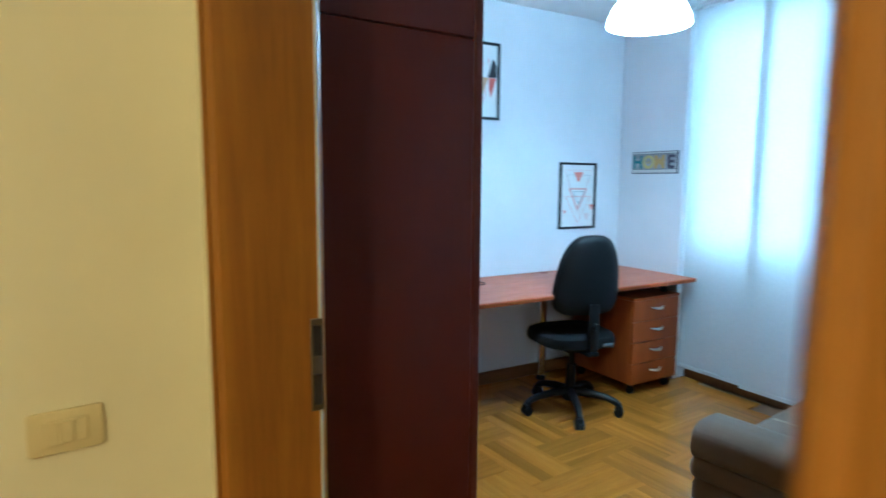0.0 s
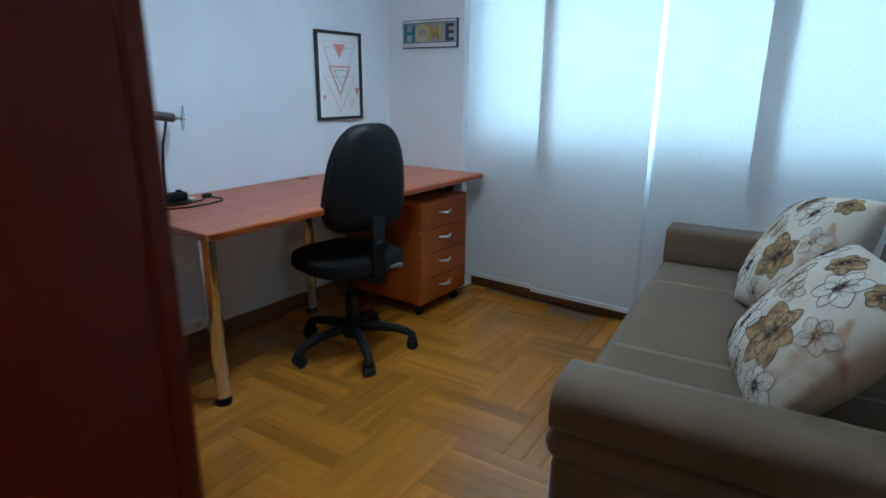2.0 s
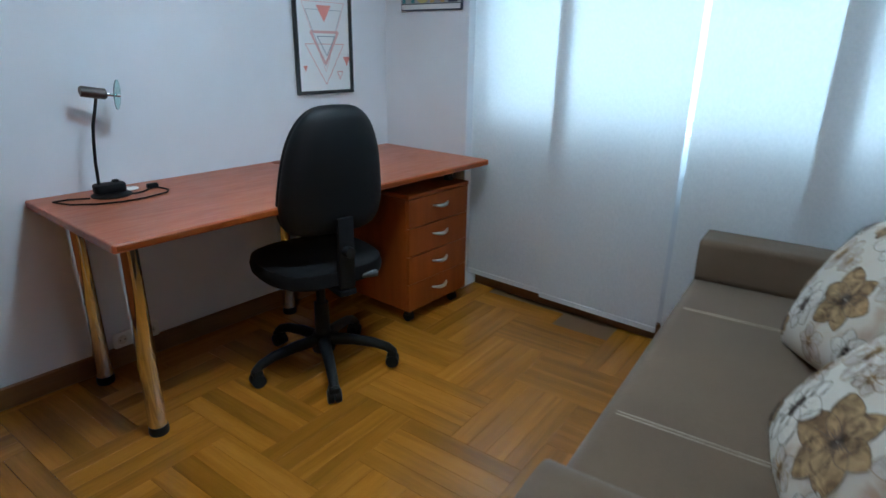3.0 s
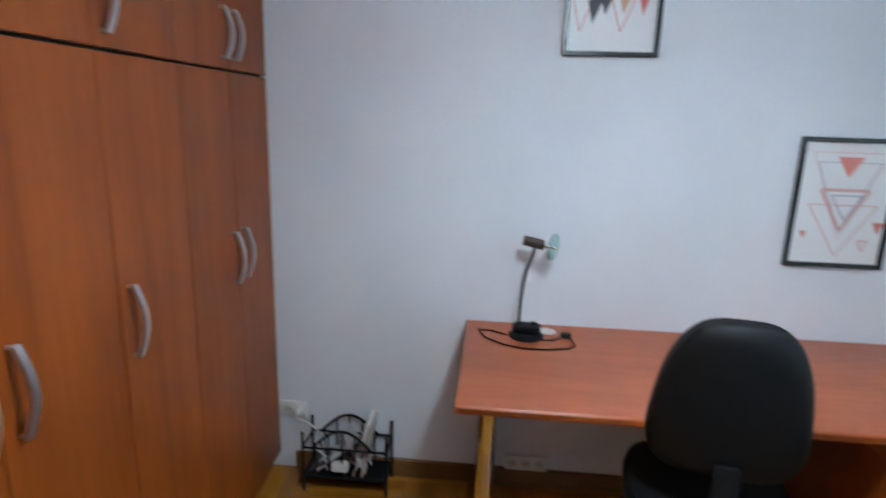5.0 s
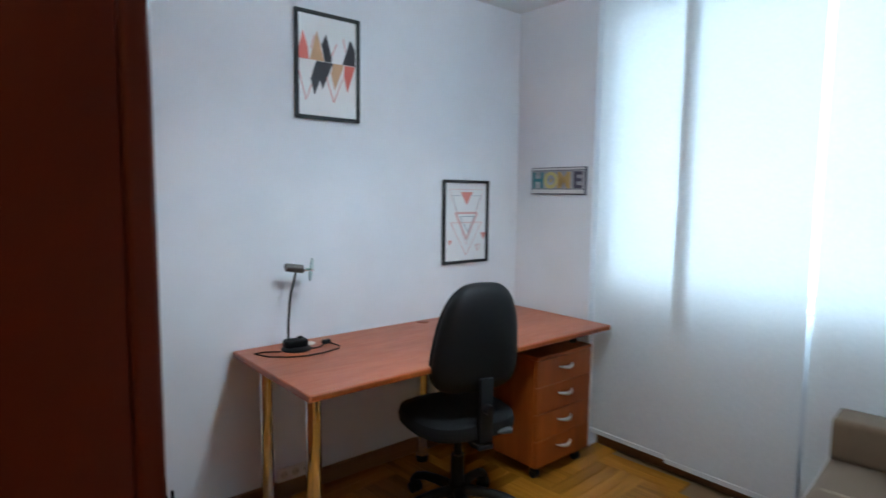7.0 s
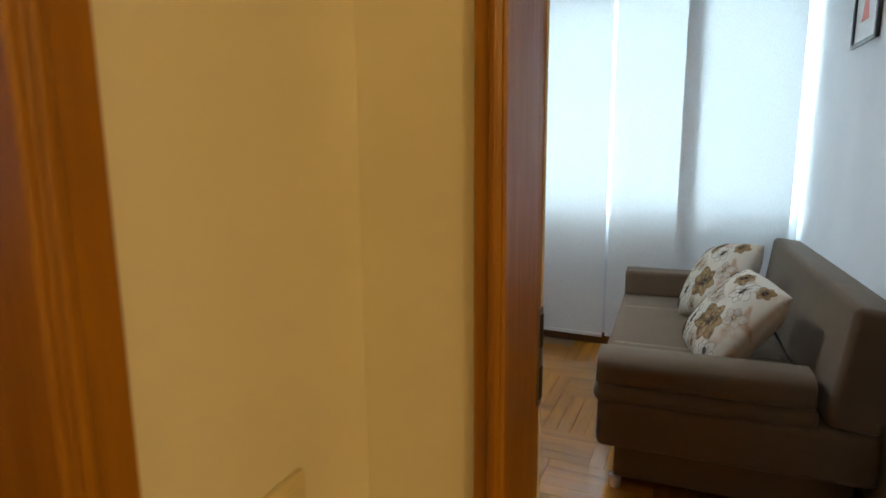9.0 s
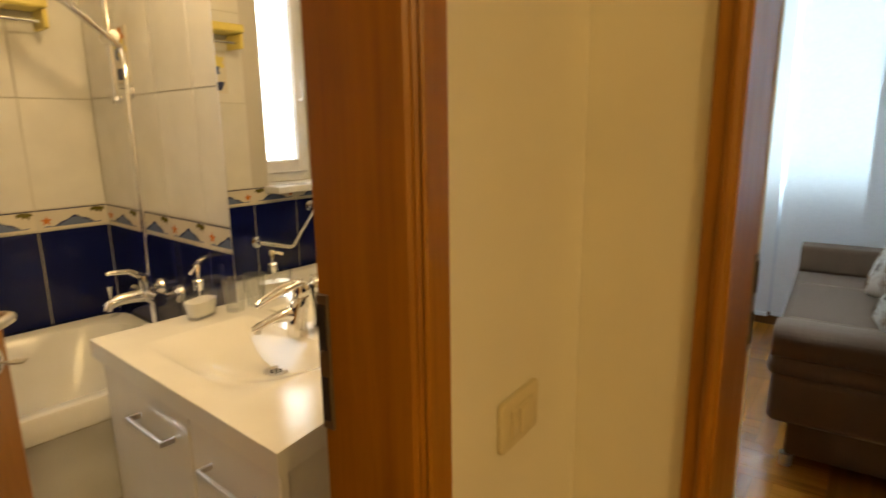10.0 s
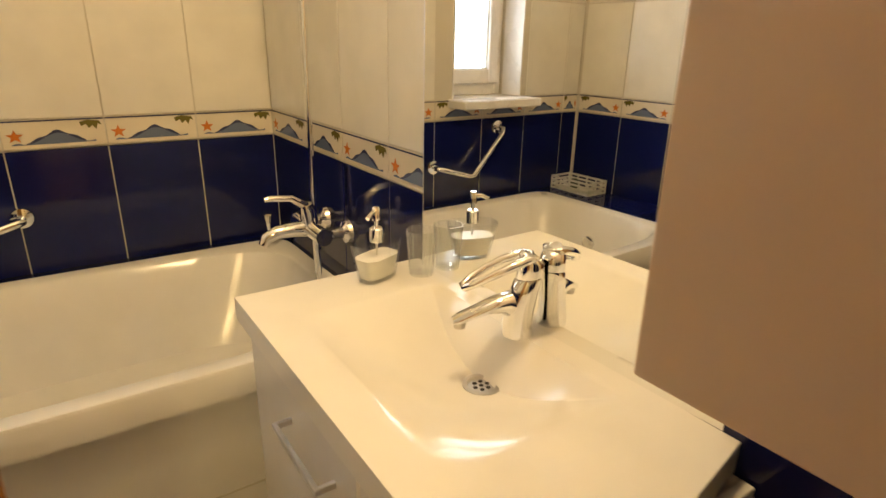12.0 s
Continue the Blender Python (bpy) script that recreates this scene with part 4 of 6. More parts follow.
def wall_tiles(wall, origin, right, length, first, skip, skew=Matrix.Identity(4)):
    """Rows of glazed tiles on a wall seen from the room; first is the width of the starting cut tile."""
    base = skew @ facing(origin, right, (0, 0, 1))
    cuts, x = [0.0], first
    while x < length - 0.01:
        cuts.append(x)
        x += TILE
    cuts.append(length)
    for z0, z1, mat in ROWS:
        for a, b in zip(cuts, cuts[1:]):
            w, h = round(b - a - GAP, 4), round(z1 - z0, 4)
            if w < 0.012 or skip(a, b, z0, z1):
                continue
            key = (w, h, mat.name)
            if key not in SHAPES:
                SHAPES[key] = solid("tile", box((0, 0, 0), (w, h, 0.0025), 0.0008), mat)
            t = new("tile", SHAPES[key])
            t.parent = wall
            t.matrix_basis = base @ pose(a + GAP / 2, z0, 0.0005)
            if mat is M_BTILE and w > 0.06:
                decorate(t, w)


def decor_mesh(name, outline, mat, up):
    return solid(name, prism(outline, 0.0006, pose(0, 0, 0.0026 + up)), mat)


DECOR = {}


def decorate(t, w):
    """Printed sea motif of a border tile: a slate wave, a starfish, olive weed and a rule along the top."""
    key = round(w, 3)
    if key not in DECOR:
        s = w / 0.246
        wave = [(0.02 * s, 0.012)] + [((0.02 + 0.20 * i / 24) * s, 0.014 + 0.030 * math.exp(-((i / 24 - 0.55) / 0.24) ** 2) + 0.003 * math.sin(i * 1.1)) for i in range(25)] + [(0.22 * s, 0.012)]
        crest = [((0.02 + 0.20 * i / 24) * s, 0.016 + 0.032 * math.exp(-((i / 24 - 0.55) / 0.24) ** 2) + 0.003 * math.sin(i * 1.1)) for i in range(4, 22)] + [((0.02 + 0.20 * i / 24) * s, 0.010 + 0.032 * math.exp(-((i / 24 - 0.55) / 0.24) ** 2)) for i in range(21, 3, -1)]
        star = [((0.030 + (0.021 if i % 2 == 0 else 0.009) * math.cos(i * math.pi / 5 + 0.3)) * s, 0.036 + (0.019 if i % 2 == 0 else 0.008) * math.sin(i * math.pi / 5 + 0.3)) for i in range(10)]
        weed = [((0.185 + dx) * s, 0.062 + dy) for dx, dy in ((0, 0.006), (0.02, 0.012), (0.05, 0.008), (0.055, -0.004), (0.046, 0.0), (0.04, -0.016), (0.032, -0.004), (0.022, -0.012), (0.016, 0.0), (0.004, -0.006))]
        rule = [(0, 0.0745), (w, 0.0745), (w, 0.0785), (0, 0.0785)]
        line = [(0, 0.001), (w, 0.001), (w, 0.004), (0, 0.004)]
        DECOR[key] = [(n, decor_mesh(n, o, m, k * 0.0004)) for k, (n, o, m) in enumerate((("wave", wave, M_WAVE), ("wave_crest", crest, M_WAVE2), ("starfish", star, M_ORANGE), ("weed", weed, M_OLIVE), ("rule", rule, M_WAVE2), ("rule", line, M_GROUT)))]
    for n, me in DECOR[key]:
        d = new(n, me)
        d.parent = t


def wall_object(name):
    return bpy.data.objects[name]


# ---- study: wardrobe ----
WF, WS, WJ = 2.425, 2.0, 1.677   # front plane, south end, height of the joint between the door rows
wardrobe = thing("wardrobe", "built-in cherry laminate wardrobe with dark mahogany end panel", "wardrobe", at=(2.1, 2.9, 0))
part("end_panel", box((ROOM_X + 0.005, WS, 0.0), (WF - 0.035, WS + 0.022, WJ + 0.07), 0.002), M_MAHOG, wardrobe, "dark mahogany end panel")
part("end_panel", box((ROOM_X + 0.005, WS, WJ + 0.073), (WF - 0.035, WS + 0.022, CEIL - 0.004), 0.002), M_MAHOG, wardrobe, "dark mahogany upper end panel")
part("edge_post", box((WF - 0.0345, WS - 0.003, 0.0), (WF - 0.006, WS + 0.019, CEIL - 0.004), 0.006, seg=3), M_MAHOG, wardrobe, "rounded dark mahogany edge post")
# carcass coloured near-black, as the shade between the doors
part("body", box((ROOM_X + 0.006, WS + 0.024, 0.07), (WF - 0.020, NORTH - 0.002, CEIL - 0.004)), M_GAP, wardrobe)
part("plinth", box((ROOM_X + 0.05, WS + 0.024, 0.0), (WF - 0.05, NORTH - 0.002, 0.068)), M_MAHOG, wardrobe)


def bow_handle(door, x, y, z0, z1):
    """A ribbed satin bow on two pins, standing off a front that faces +x."""
    pts, rad = [], []
    for i in range(13):
        s = i / 12
        pts.append((x + 0.012 + 0.022 * math.sin(math.pi * s), y, z0 + (z1 - z0) * s))
    h = part("handle", tube(pts, 0.0055, 8), M_SATIN, door, "ribbed satin bow handle", True)
    bm = None
    for i in range(0, 56):
        s = (i + 0.5) / 56
        p = (x + 0.0125 + 0.022 * math.sin(math.pi * s), y, z0 + (z1 - z0) * s)
        bm = box((p[0] - 0.003, y - 0.0088, p[2] - 0.0014), (p[0] + 0.0055 + 0.0006 * (i % 2), y + 0.0088, p[2] + 0.0017), bm=bm)
    part("ribs", bm, M_SATIN, h)
    for z in (z0 + 0.004, z1 - 0.004):
        part("pin", tube([(x - 0.001, y, z), (x + 0.014, y, z)], 0.0045, 8), M_SATIN, h)


edges = [WS + 0.024, 2.447, 2.812, 3.163, 3.500, NORTH - 0.004]
grips = [2.400, 2.487, 2.850, 3.462, 3.545]
for a, b, g in zip(edges, edges[1:], grips):
    low = part("door", box((WF - 0.018, a + 0.0015, 0.075), (WF, b - 0.0015, WJ - 0.004), 0.0015), M_CHERRY, wardrobe)
    bow_handle(low, WF, g, 0.972, 1.152)
    high = part("top_door", box((WF - 0.018, a + 0.0015, WJ + 0.005), (WF, b - 0.0015, CEIL - 0.01), 0.0015), M_CHERRY, wardrobe)
    bow_handle(high, WF, g, 1.712, 1.868)

wardrobe.matrix_basis = pose(WF, WS, 0, 0, 0, 2.4) @ pose(-WF, -WS, 0) @ wardrobe.matrix_basis

# ---- study: window and panel curtains ----
win = thing("window_1", "wide white plastic window hidden behind panel curtains", "window", at=(5.2, 2.16, 0.93))
win["kind"] = "structure"
bm = box((5.22, 1.12, 0.93), (5.28, 1.18, 2.41), 0.003)
for y in (1.78, 2.46, 3.14):
    box((5.22, y, 0.99), (5.28, y + 0.06, 2.35), 0.003, bm=bm)
box((5.22, 1.18, 0.93), (5.28, 3.20, 0.99), 0.003, bm=bm)
box((5.22, 1.18, 2.35), (5.28, 3.20, 2.41), 0.003, bm=bm)
part("window_frame", bm, M_PVC, win)
part("window_sill", box((5.0825, 1.125, 0.931), (5.22, 3.195, 0.944), 0.004), M_PVC, win)
for y0, y1 in ((1.18, 1.78), (1.84, 2.46), (2.52, 3.14)):
    p = part("pane", box((5.245, y0, 0.99), (5.252, y1, 2.35)), M_GLASS, win)
    p.visible_shadow = False
structure("backdrop", box((5.9, 0.2, 0.2), (5.92, 4.2, 3.2)), M_DAYS, "bright overcast daylight outside the study window", "backdrop")


def panel_curtain(y0, y1, x, drop, phase):
    c = thing("panel_curtain", "white translucent panel curtain with a weighted hem", "curtain", at=(x, (y0 + y1) / 2, drop), group="panel curtains at the study window")
    bm = bmesh.new()
    n, k = 14, 24
    for side in (0, 1):
        g = [[bm.verts.new((x + side * 0.0022 + 0.004 * math.sin(2.2 * i / n + phase) * (1 - j / k) + 0.0015 * math.sin(5 * j / k + i), y0 + (y1 - y0) * i / n, drop + 0.02 + (CEIL - 0.03 - drop) * j / k)) for j in range(k + 1)] for i in range(n + 1)]
        for i in range(n):
            for j in range(k):
                bm.faces.new((g[i][j], g[i + 1][j], g[i + 1][j + 1], g[i][j + 1]))
    bmesh.ops.holes_fill(bm, edges=[e for e in bm.edges if e.is_boundary])
    part("cloth", bm, M_CURT, c, "", True)
    part("hem_bar", box((x - 0.004, y0, drop), (x + 0.007, y1, drop + 0.026), 0.002), M_CURT, c)


panel_curtain(2.742, 3.2845, 4.995, 0.085, 0.3)
panel_curtain(2.214, 2.812, 4.975, 0.078, 1.2)
panel_curtain(1.66, 2.197, 4.995, 0.085, 2.0)
panel_curtain(1.13, 1.766, 4.975, 0.078, 0.8)
structure("curtain_track", box((4.955, 1.05, CEIL - 0.018), (5.01, 3.284, CEIL - 0.0005), 0.002), M_PVC, "white curtain track under the ceiling", "curtain track")

# ---- study: pendant ----
pend = thing("pendant_lamp", "lit pendant lamp with a wide opal glass shade", "lamp", at=(3.575, 2.457, 2.0))
lx, ly, lz = 3.575, 2.457, 2.043
part("shade", lathe([(0.172, 0.0), (0.174, 0.004), (0.168, 0.03), (0.148, 0.075), (0.11, 0.118), (0.06, 0.145), (0.02, 0.15), (0.02, 0.143), (0.057, 0.138), (0.105, 0.111), (0.142, 0.07), (0.161, 0.028), (0.167, 0.0)], (lx, ly, lz), 48, cap=False), M_SHADE, pend, "lit opal glass shade", True)
part("cord", tube([(lx, ly, lz + 0.15), (lx, ly, CEIL - 0.02)], 0.004, 8), M_WPLAST, pend)
part("ceiling_rose", lathe([(0.0, -0.03), (0.02, -0.03), (0.045, -0.012), (0.045, -0.0005), (0, -0.0005)], (lx, ly, CEIL), 24), M_WPLAST, pend, "", True)

# ---- study: desk and what stands on it ----
DX0, DX1, DY0, DY1, DZ = 3.152, 4.940, 3.132, 3.847, 0.745
desk = thing("desk", "long cherry laminate desk on tubular chrome legs", "desk", at=(4.0, 3.5, 0))
top = part("desktop", box((DX0, DY0, DZ - 0.028), (DX1, DY1, DZ), 0.006, seg=3), M_DESK, desk)
part("edge_band", box((DX0 + 0.012, DY0 - 0.0012, DZ - 0.022), (DX1 - 0.012, DY0 + 0.004, DZ - 0.006), 0.001), M_CHERRY, top, "orange cherry edge band")
for x, y in ((3.25, 3.29), (3.262, 3.757), (4.124, 3.74)):
    leg = part("leg", tube([(x, y, 0.03), (x, y, DZ - 0.03)], 0.03, 24), M_CHROME, desk, "polished chrome tube leg", True)
    part("foot", lathe([(0, 0.001), (0.031, 0.001), (0.033, 0.01), (0.031, 0.034), (0, 0.034)], (x, y, 0), 24), M_BLACK, leg, "black plastic foot", True)
part("support_post", tube([(4.79, 3.27, 0.6465), (4.79, 3.27, DZ - 0.03)], 0.024, 18), M_BLACK, desk, "short black post on the pedestal", True)
for x in (3.47, 4.17):
    part("grommet", lathe([(0.0, 0.0), (0.034, 0.0), (0.034, 0.002), (0.030, 0.0035), (0, 0.0035)], (x, 3.765 if x < 4 else 3.80, DZ + 0.0005), 26), M_WPLAST if x < 3.6 else M_CHERRY, desk, "round cable grommet", True)

ped = thing("drawer_pedestal", "cherry laminate drawer pedestal on castors under the desk", "drawer unit", at=(4.64, 3.45, 0))
px0, px1, py0, py1 = 4.402, 4.836, 3.180, 3.735
part("body", box((px0, py0 + 0.02, 0.075), (px1, py1, 0.625), 0.002), M_CHERRY, ped)
part("top_board", box((px0 - 0.004, py0 - 0.002, 0.627), (px1 + 0.004, py1, 0.646), 0.003), M_CHERRY, ped)
for i in range(4):
    z0 = 0.075 + i * 0.138
    d = part("drawer", box((px0 + 0.001, py0, z0 + 0.001), (px1 - 0.001, py0 + 0.019, z0 + 0.136), 0.0015), M_CHERRY, ped)
    hz, hx = z0 + 0.085, (px0 + px1) / 2
    pts = [(hx - 0.055 + 0.11 * k / 10, py0 - 0.004 - 0.022 * math.sin(math.pi * k / 10), hz - 0.006 * math.sin(math.pi * k / 10)) for k in range(11)]
    part("handle", tube(pts, [0.004 + 0.005 * math.sin(math.pi * k / 10) for k in range(11)], 10), M_SATIN, d, "satin bow handle", True)
for x in (px0 + 0.05, px1 - 0.05):
    for y in (py0 + 0.05, py1 - 0.06):
        c = part("castor", tube([(x - 0.014, y, 0.026), (x + 0.014, y, 0.026)], 0.025, 18), M_BLACK, ped, "black castor", True)
        part("fork", box((x - 0.02, y - 0.015, 0.035), (x + 0.02, y + 0.015, 0.075), 0.004), M_BLACK, c)


def desk_lamp():
    lx, ly, z = 3.375, 3.715, DZ + 0.001
    d = thing("desk_lamp", "black gooseneck desk lamp with a teal glass fin", "desk lamp", at=(lx, ly, z))
    part("base_plate", lathe([(0, 0), (0.066, 0), (0.067, 0.004), (0.06, 0.009), (0, 0.010)], (lx + 0.01, ly - 0.01, z), 36), M_BLACK, d, "black round base plate", True)
    part("transformer", prism(round_outline(0.105, 0.062, 0.02), 0.032, pose(lx - 0.045, ly - 0.02, z + 0.0102, 0, 0, -8), bevel=0.006), M_BLACK, d, "black base housing", True)
    part("switch", box((lx + 0.025, ly - 0.002, z + 0.0425), (lx + 0.047, ly + 0.016, z + 0.052), 0.003, m=None), M_BLACK, d)
    neck = [(lx - 0.02, ly + 0.01, z + 0.04), (lx - 0.018, ly + 0.01, z + 0.12), (lx - 0.010, ly + 0.012, z + 0.20), (lx - 0.002, ly + 0.014, z + 0.25), (lx + 0.014, ly + 0.018, z + 0.30), (lx + 0.026, ly + 0.02, z + 0.345)]
    part("neck", tube(neck, 0.0055, 10), M_BLACK, d, "black gooseneck", True)
    hx, hz = lx + 0.026, z + 0.357
    h = part("head", tube([(hx - 0.045, ly + 0.03, hz + 0.007), (hx - 0.043, ly + 0.03, hz + 0.007), (hx + 0.028, ly + 0.012, hz - 0.005), (hx + 0.03, ly + 0.012, hz - 0.005)], [0.015, 0.019, 0.019, 0.015], 20), M_HEAD, d, "dark brown cylindrical head", True)
    part("bulb_holder", tube([(hx + 0.03, ly + 0.012, hz - 0.005), (hx + 0.074, ly + 0.0, hz - 0.012)], [0.009, 0.005], 12), M_CHROME, h, "", True)
    f = part("fin", prism(ellipse(0, 0, 0.034, 0.052, 28), 0.003, facing((hx + 0.062, ly + 0.002, hz - 0.008), (0.62, 0.75, 0.0), (0.10, 0.0, 1))), M_TEAL, h, "round teal glass disc")


desk_lamp()


def desk_cable():
    c = thing("power_cable", "thin black lamp cable looped on the desk", "cable", at=(3.4, 3.65, DZ))
    z = DZ + 0.0035
    loop = [(3.31, 3.70), (3.25, 3.735), (3.205, 3.735), (3.215, 3.70), (3.235, 3.655), (3.30, 3.60), (3.37, 3.575), (3.45, 3.575), (3.535, 3.60), (3.56, 3.635), (3.555, 3.68), (3.545, 3.73), (3.525, 3.74)]
    part("cord", tube([(x, y, z) for x, y in loop], 0.0032, 8), M_BLACK, c, "", True)
    part("cord", tube([(x, y, z) for x, y in ((3.41, 3.68), (3.45, 3.665), (3.48, 3.67), (3.515, 3.70), (3.535, 3.72))], 0.0032, 8), M_BLACK, c, "", True)
    part("plug", box((3.515, 3.70, DZ + 0.001), (3.555, 3.722, DZ + 0.02), 0.004), M_BLACK, c, "black plug")


desk_cable()


# ---- study: office chair ----
def shell(outline, depths, lift=None):
    """A cushion: the outline in xz, thickened along y by rings of (scale, y)."""
    bm = bmesh.new()
    rings = []
    cx = sum(p[0] for p in outline) / len(outline)
    cz = sum(p[1] for p in outline) / len(outline)
    for s, y in depths:
        rings.append([bm.verts.new((cx + (x - cx) * s, y + (lift(cx + (x - cx) * s, cz + (z - cz) * s) if lift else 0), cz + (z - cz) * s)) for x, z in outline])
    n = len(outline)
    for u, v in zip(rings, rings[1:]):
        for k in range(n):
            bm.faces.new((u[k], u[(k + 1) % n], v[(k + 1) % n], v[k]))
    bm.faces.new(rings[0]), bm.faces.new(rings[-1])
    return bm


def office_chair():
    ch = thing("office_chair", "black office chair with moulded back on a five-star base", "chair", turn=pose(3.915, 3.215, 0, 0, 0, -12))
    # own axes: y is the way one faces, x to the right
    egg = []
    for i in range(40):
        a = i * math.tau / 40
        z = math.sin(a)
        h = math.copysign(abs(z) ** (0.8 if z > 0 else 0.62), z)
        w = 0.192 - 0.034 * h
        egg.append((w * math.copysign(abs(math.cos(a)) ** (0.62 if z > 0 else 0.42), math.cos(a)), 0.855 + 0.232 * h))
    bow = lambda x, z: 0.9 * x * x - 0.10 * (z - 0.86) + 0.12 * (z - 0.86) ** 2
    back = part("backrest", shell(egg, [(0.04, -0.2252), (0.2, -0.225), (0.38, -0.2246), (0.55, -0.224), (0.7, -0.2225), (0.82, -0.220), (0.94, -0.210), (0.985, -0.196), (1.0, -0.180), (0.985, -0.172)], bow), M_BLACK, ch, "black moulded plastic back shell", True)
    part("back_cushion", shell(egg, [(0.985, -0.1705), (0.99, -0.155), (0.95, -0.135), (0.8, -0.122), (0.55, -0.119), (0.3, -0.118), (0.05, -0.1178)], bow), M_BFAB, back, "black cloth back cushion", True)
    part("ridge", box((-0.035, -0.232, 0.66), (0.035, -0.218, 0.90), 0.006, seg=2, m=pose(0, -0.02, 0, -5, 0, 0) @ pose(0, 0.055, 0.02)), M_BLACK, back)
    seat_o = []
    for i in range(40):
        a = i * math.tau / 40
        seat_o.append(((0.24 - 0.02 * max(0, -math.sin(a))) * math.copysign(abs(math.cos(a)) ** 0.6, math.cos(a)), 0.015 + 0.225 * math.copysign(abs(math.sin(a)) ** 0.65, math.sin(a))))
    bm = shell(seat_o, [(0.5, 0.425), (0.9, 0.428), (0.985, 0.44), (1.0, 0.465), (0.97, 0.492), (0.85, 0.506), (0.4, 0.50)], None)
    bmesh.ops.transform(bm, matrix=Matrix(((1, 0, 0, 0), (0, 0, 1, 0), (0, 1, 0, 0), (0, 0, 0, 1))), verts=bm.verts)
    part("seat", bm, M_BFAB, ch, "black cloth seat", True)
    arm = box((-0.032, -0.235, 0.43), (0.032, -0.215, 0.70), 0.006, seg=2)
    box((-0.035, -0.235, 0.40), (0.035, 0.06, 0.424), 0.005, bm=arm, seg=2)
    br = part("back_bracket", arm, M_BLACK, ch, "", True)
    part("knob", tube([(0, -0.235, 0.575), (0, -0.262, 0.575)], [0.022, 0.019], 16), M_BLACK, br, "black clamping knob", True)
    part("tilt_lever", tube([(0.03, -0.18, 0.455), (0.09, -0.2, 0.452), (0.14, -0.205, 0.45)], [0.008, 0.012, 0.014], 12), M_GREYP, ch, "grey plastic lever", True)
    part("mechanism", box((-0.085, -0.10, 0.385), (0.085, 0.11, 0.424), 0.01, seg=2), M_BLACK, ch)
    part("column", tube([(0, 0, 0.10), (0, 0, 0.29), (0, 0, 0.291), (0, 0, 0.39)], [0.032, 0.029, 0.018, 0.018], 20), M_BLACK, ch, "", True)
    part("hub", lathe([(0, 0.075), (0.045, 0.075), (0.048, 0.09), (0.042, 0.15), (0.034, 0.155), (0, 0.155)], (0, 0, 0), 24), M_BLACK, ch, "", True)
    for k in range(5):
        a = radians(34 + 72 * k)
        d = Vector((math.cos(a), math.sin(a), 0))
        pts = [d * 0.03 + Vector((0, 0, 0.125)), d * 0.12 + Vector((0, 0, 0.122)), d * 0.21 + Vector((0, 0, 0.108)), d * 0.265 + Vector((0, 0, 0.088)), d * 0.29 + Vector((0, 0, 0.066))]
        leg = part("base_arm", tube(pts, [0.026, 0.023, 0.020, 0.019, 0.018], 12), M_BLACK, ch, "", True)
        s = d.cross(Vector((0, 0, 1)))
        c = d * 0.285 + Vector((0, 0, 0.0275))
        for off in (-0.014, 0.014):
            p = c + s * off
            part("castor_wheel", tube([p - s * 0.0125, p - s * 0.010, p + s * 0.010, p + s * 0.0125], [0.022, 0.027, 0.027, 0.022], 18), M_BLACK, leg, "black plastic castor", True)
        part("castor_hood", box((-0.02, -0.022, 0.0), (0.02, 0.022, 0.03), 0.008, m=Matrix.Translation(c + Vector((0, 0, 0.012))) @ pose(0, 0, 0, 0, 0, math.degrees(a)), seg=2), M_BLACK, leg)


office_chair()


# ---- study: pictures and sign ----
def picture(name, m, w, h, label):
    """A black-framed print; m is its lower left corner on the wall, with z out of the wall."""
    p = thing(name, label, "picture", turn=m)
    b = 0.017
    fr = box((0, 0, 0.001), (b, h, 0.02), 0.002)
    box((w - b, 0, 0.001), (w, h, 0.02), 0.002, bm=fr)
    box((b, 0, 0.001), (w - b, b, 0.02), 0.002, bm=fr)
    box((b, h - b, 0.001), (w - b, h, 0.02), 0.002, bm=fr)
    part("frame", fr, M_FRAME, p, "black lacquered frame")
    return p, part("print", box((b - 0.002, b - 0.002, 0.001), (w - b + 0.002, h - b + 0.002, 0.008)), M_PAPER, p, "white paper print")


def inked(name, colour):
    return paint(name, colour, 0.45, 0.02, blotch=0.25)


I_BLACK, I_CORAL, I_SAND, I_PINK, I_RED, I_GREY = inked("ink_charcoal", (0.018, 0.014, 0.022)), inked("ink_coral", (0.62, 0.12, 0.09)), inked("ink_sand", (0.60, 0.36, 0.20)), inked("ink_pink", (0.72, 0.42, 0.40)), inked("ink_red", (0.70, 0.25, 0.21)), inked("ink_grey", (0.32, 0.35, 0.40))
pa, pr = picture("picture", facing((3.456, NORTH - 0.0005, 1.777), (1, 0, 0), (0, 0, 1)), 0.338, 0.485, "black-framed print of coral, sand and charcoal diamonds")


def shape(owner, name, pts, mat, level=0):
    part(name, prism(pts, 0.0005, pose(0, 0, 0.0081 + 0.0004 * level)), mat, owner)


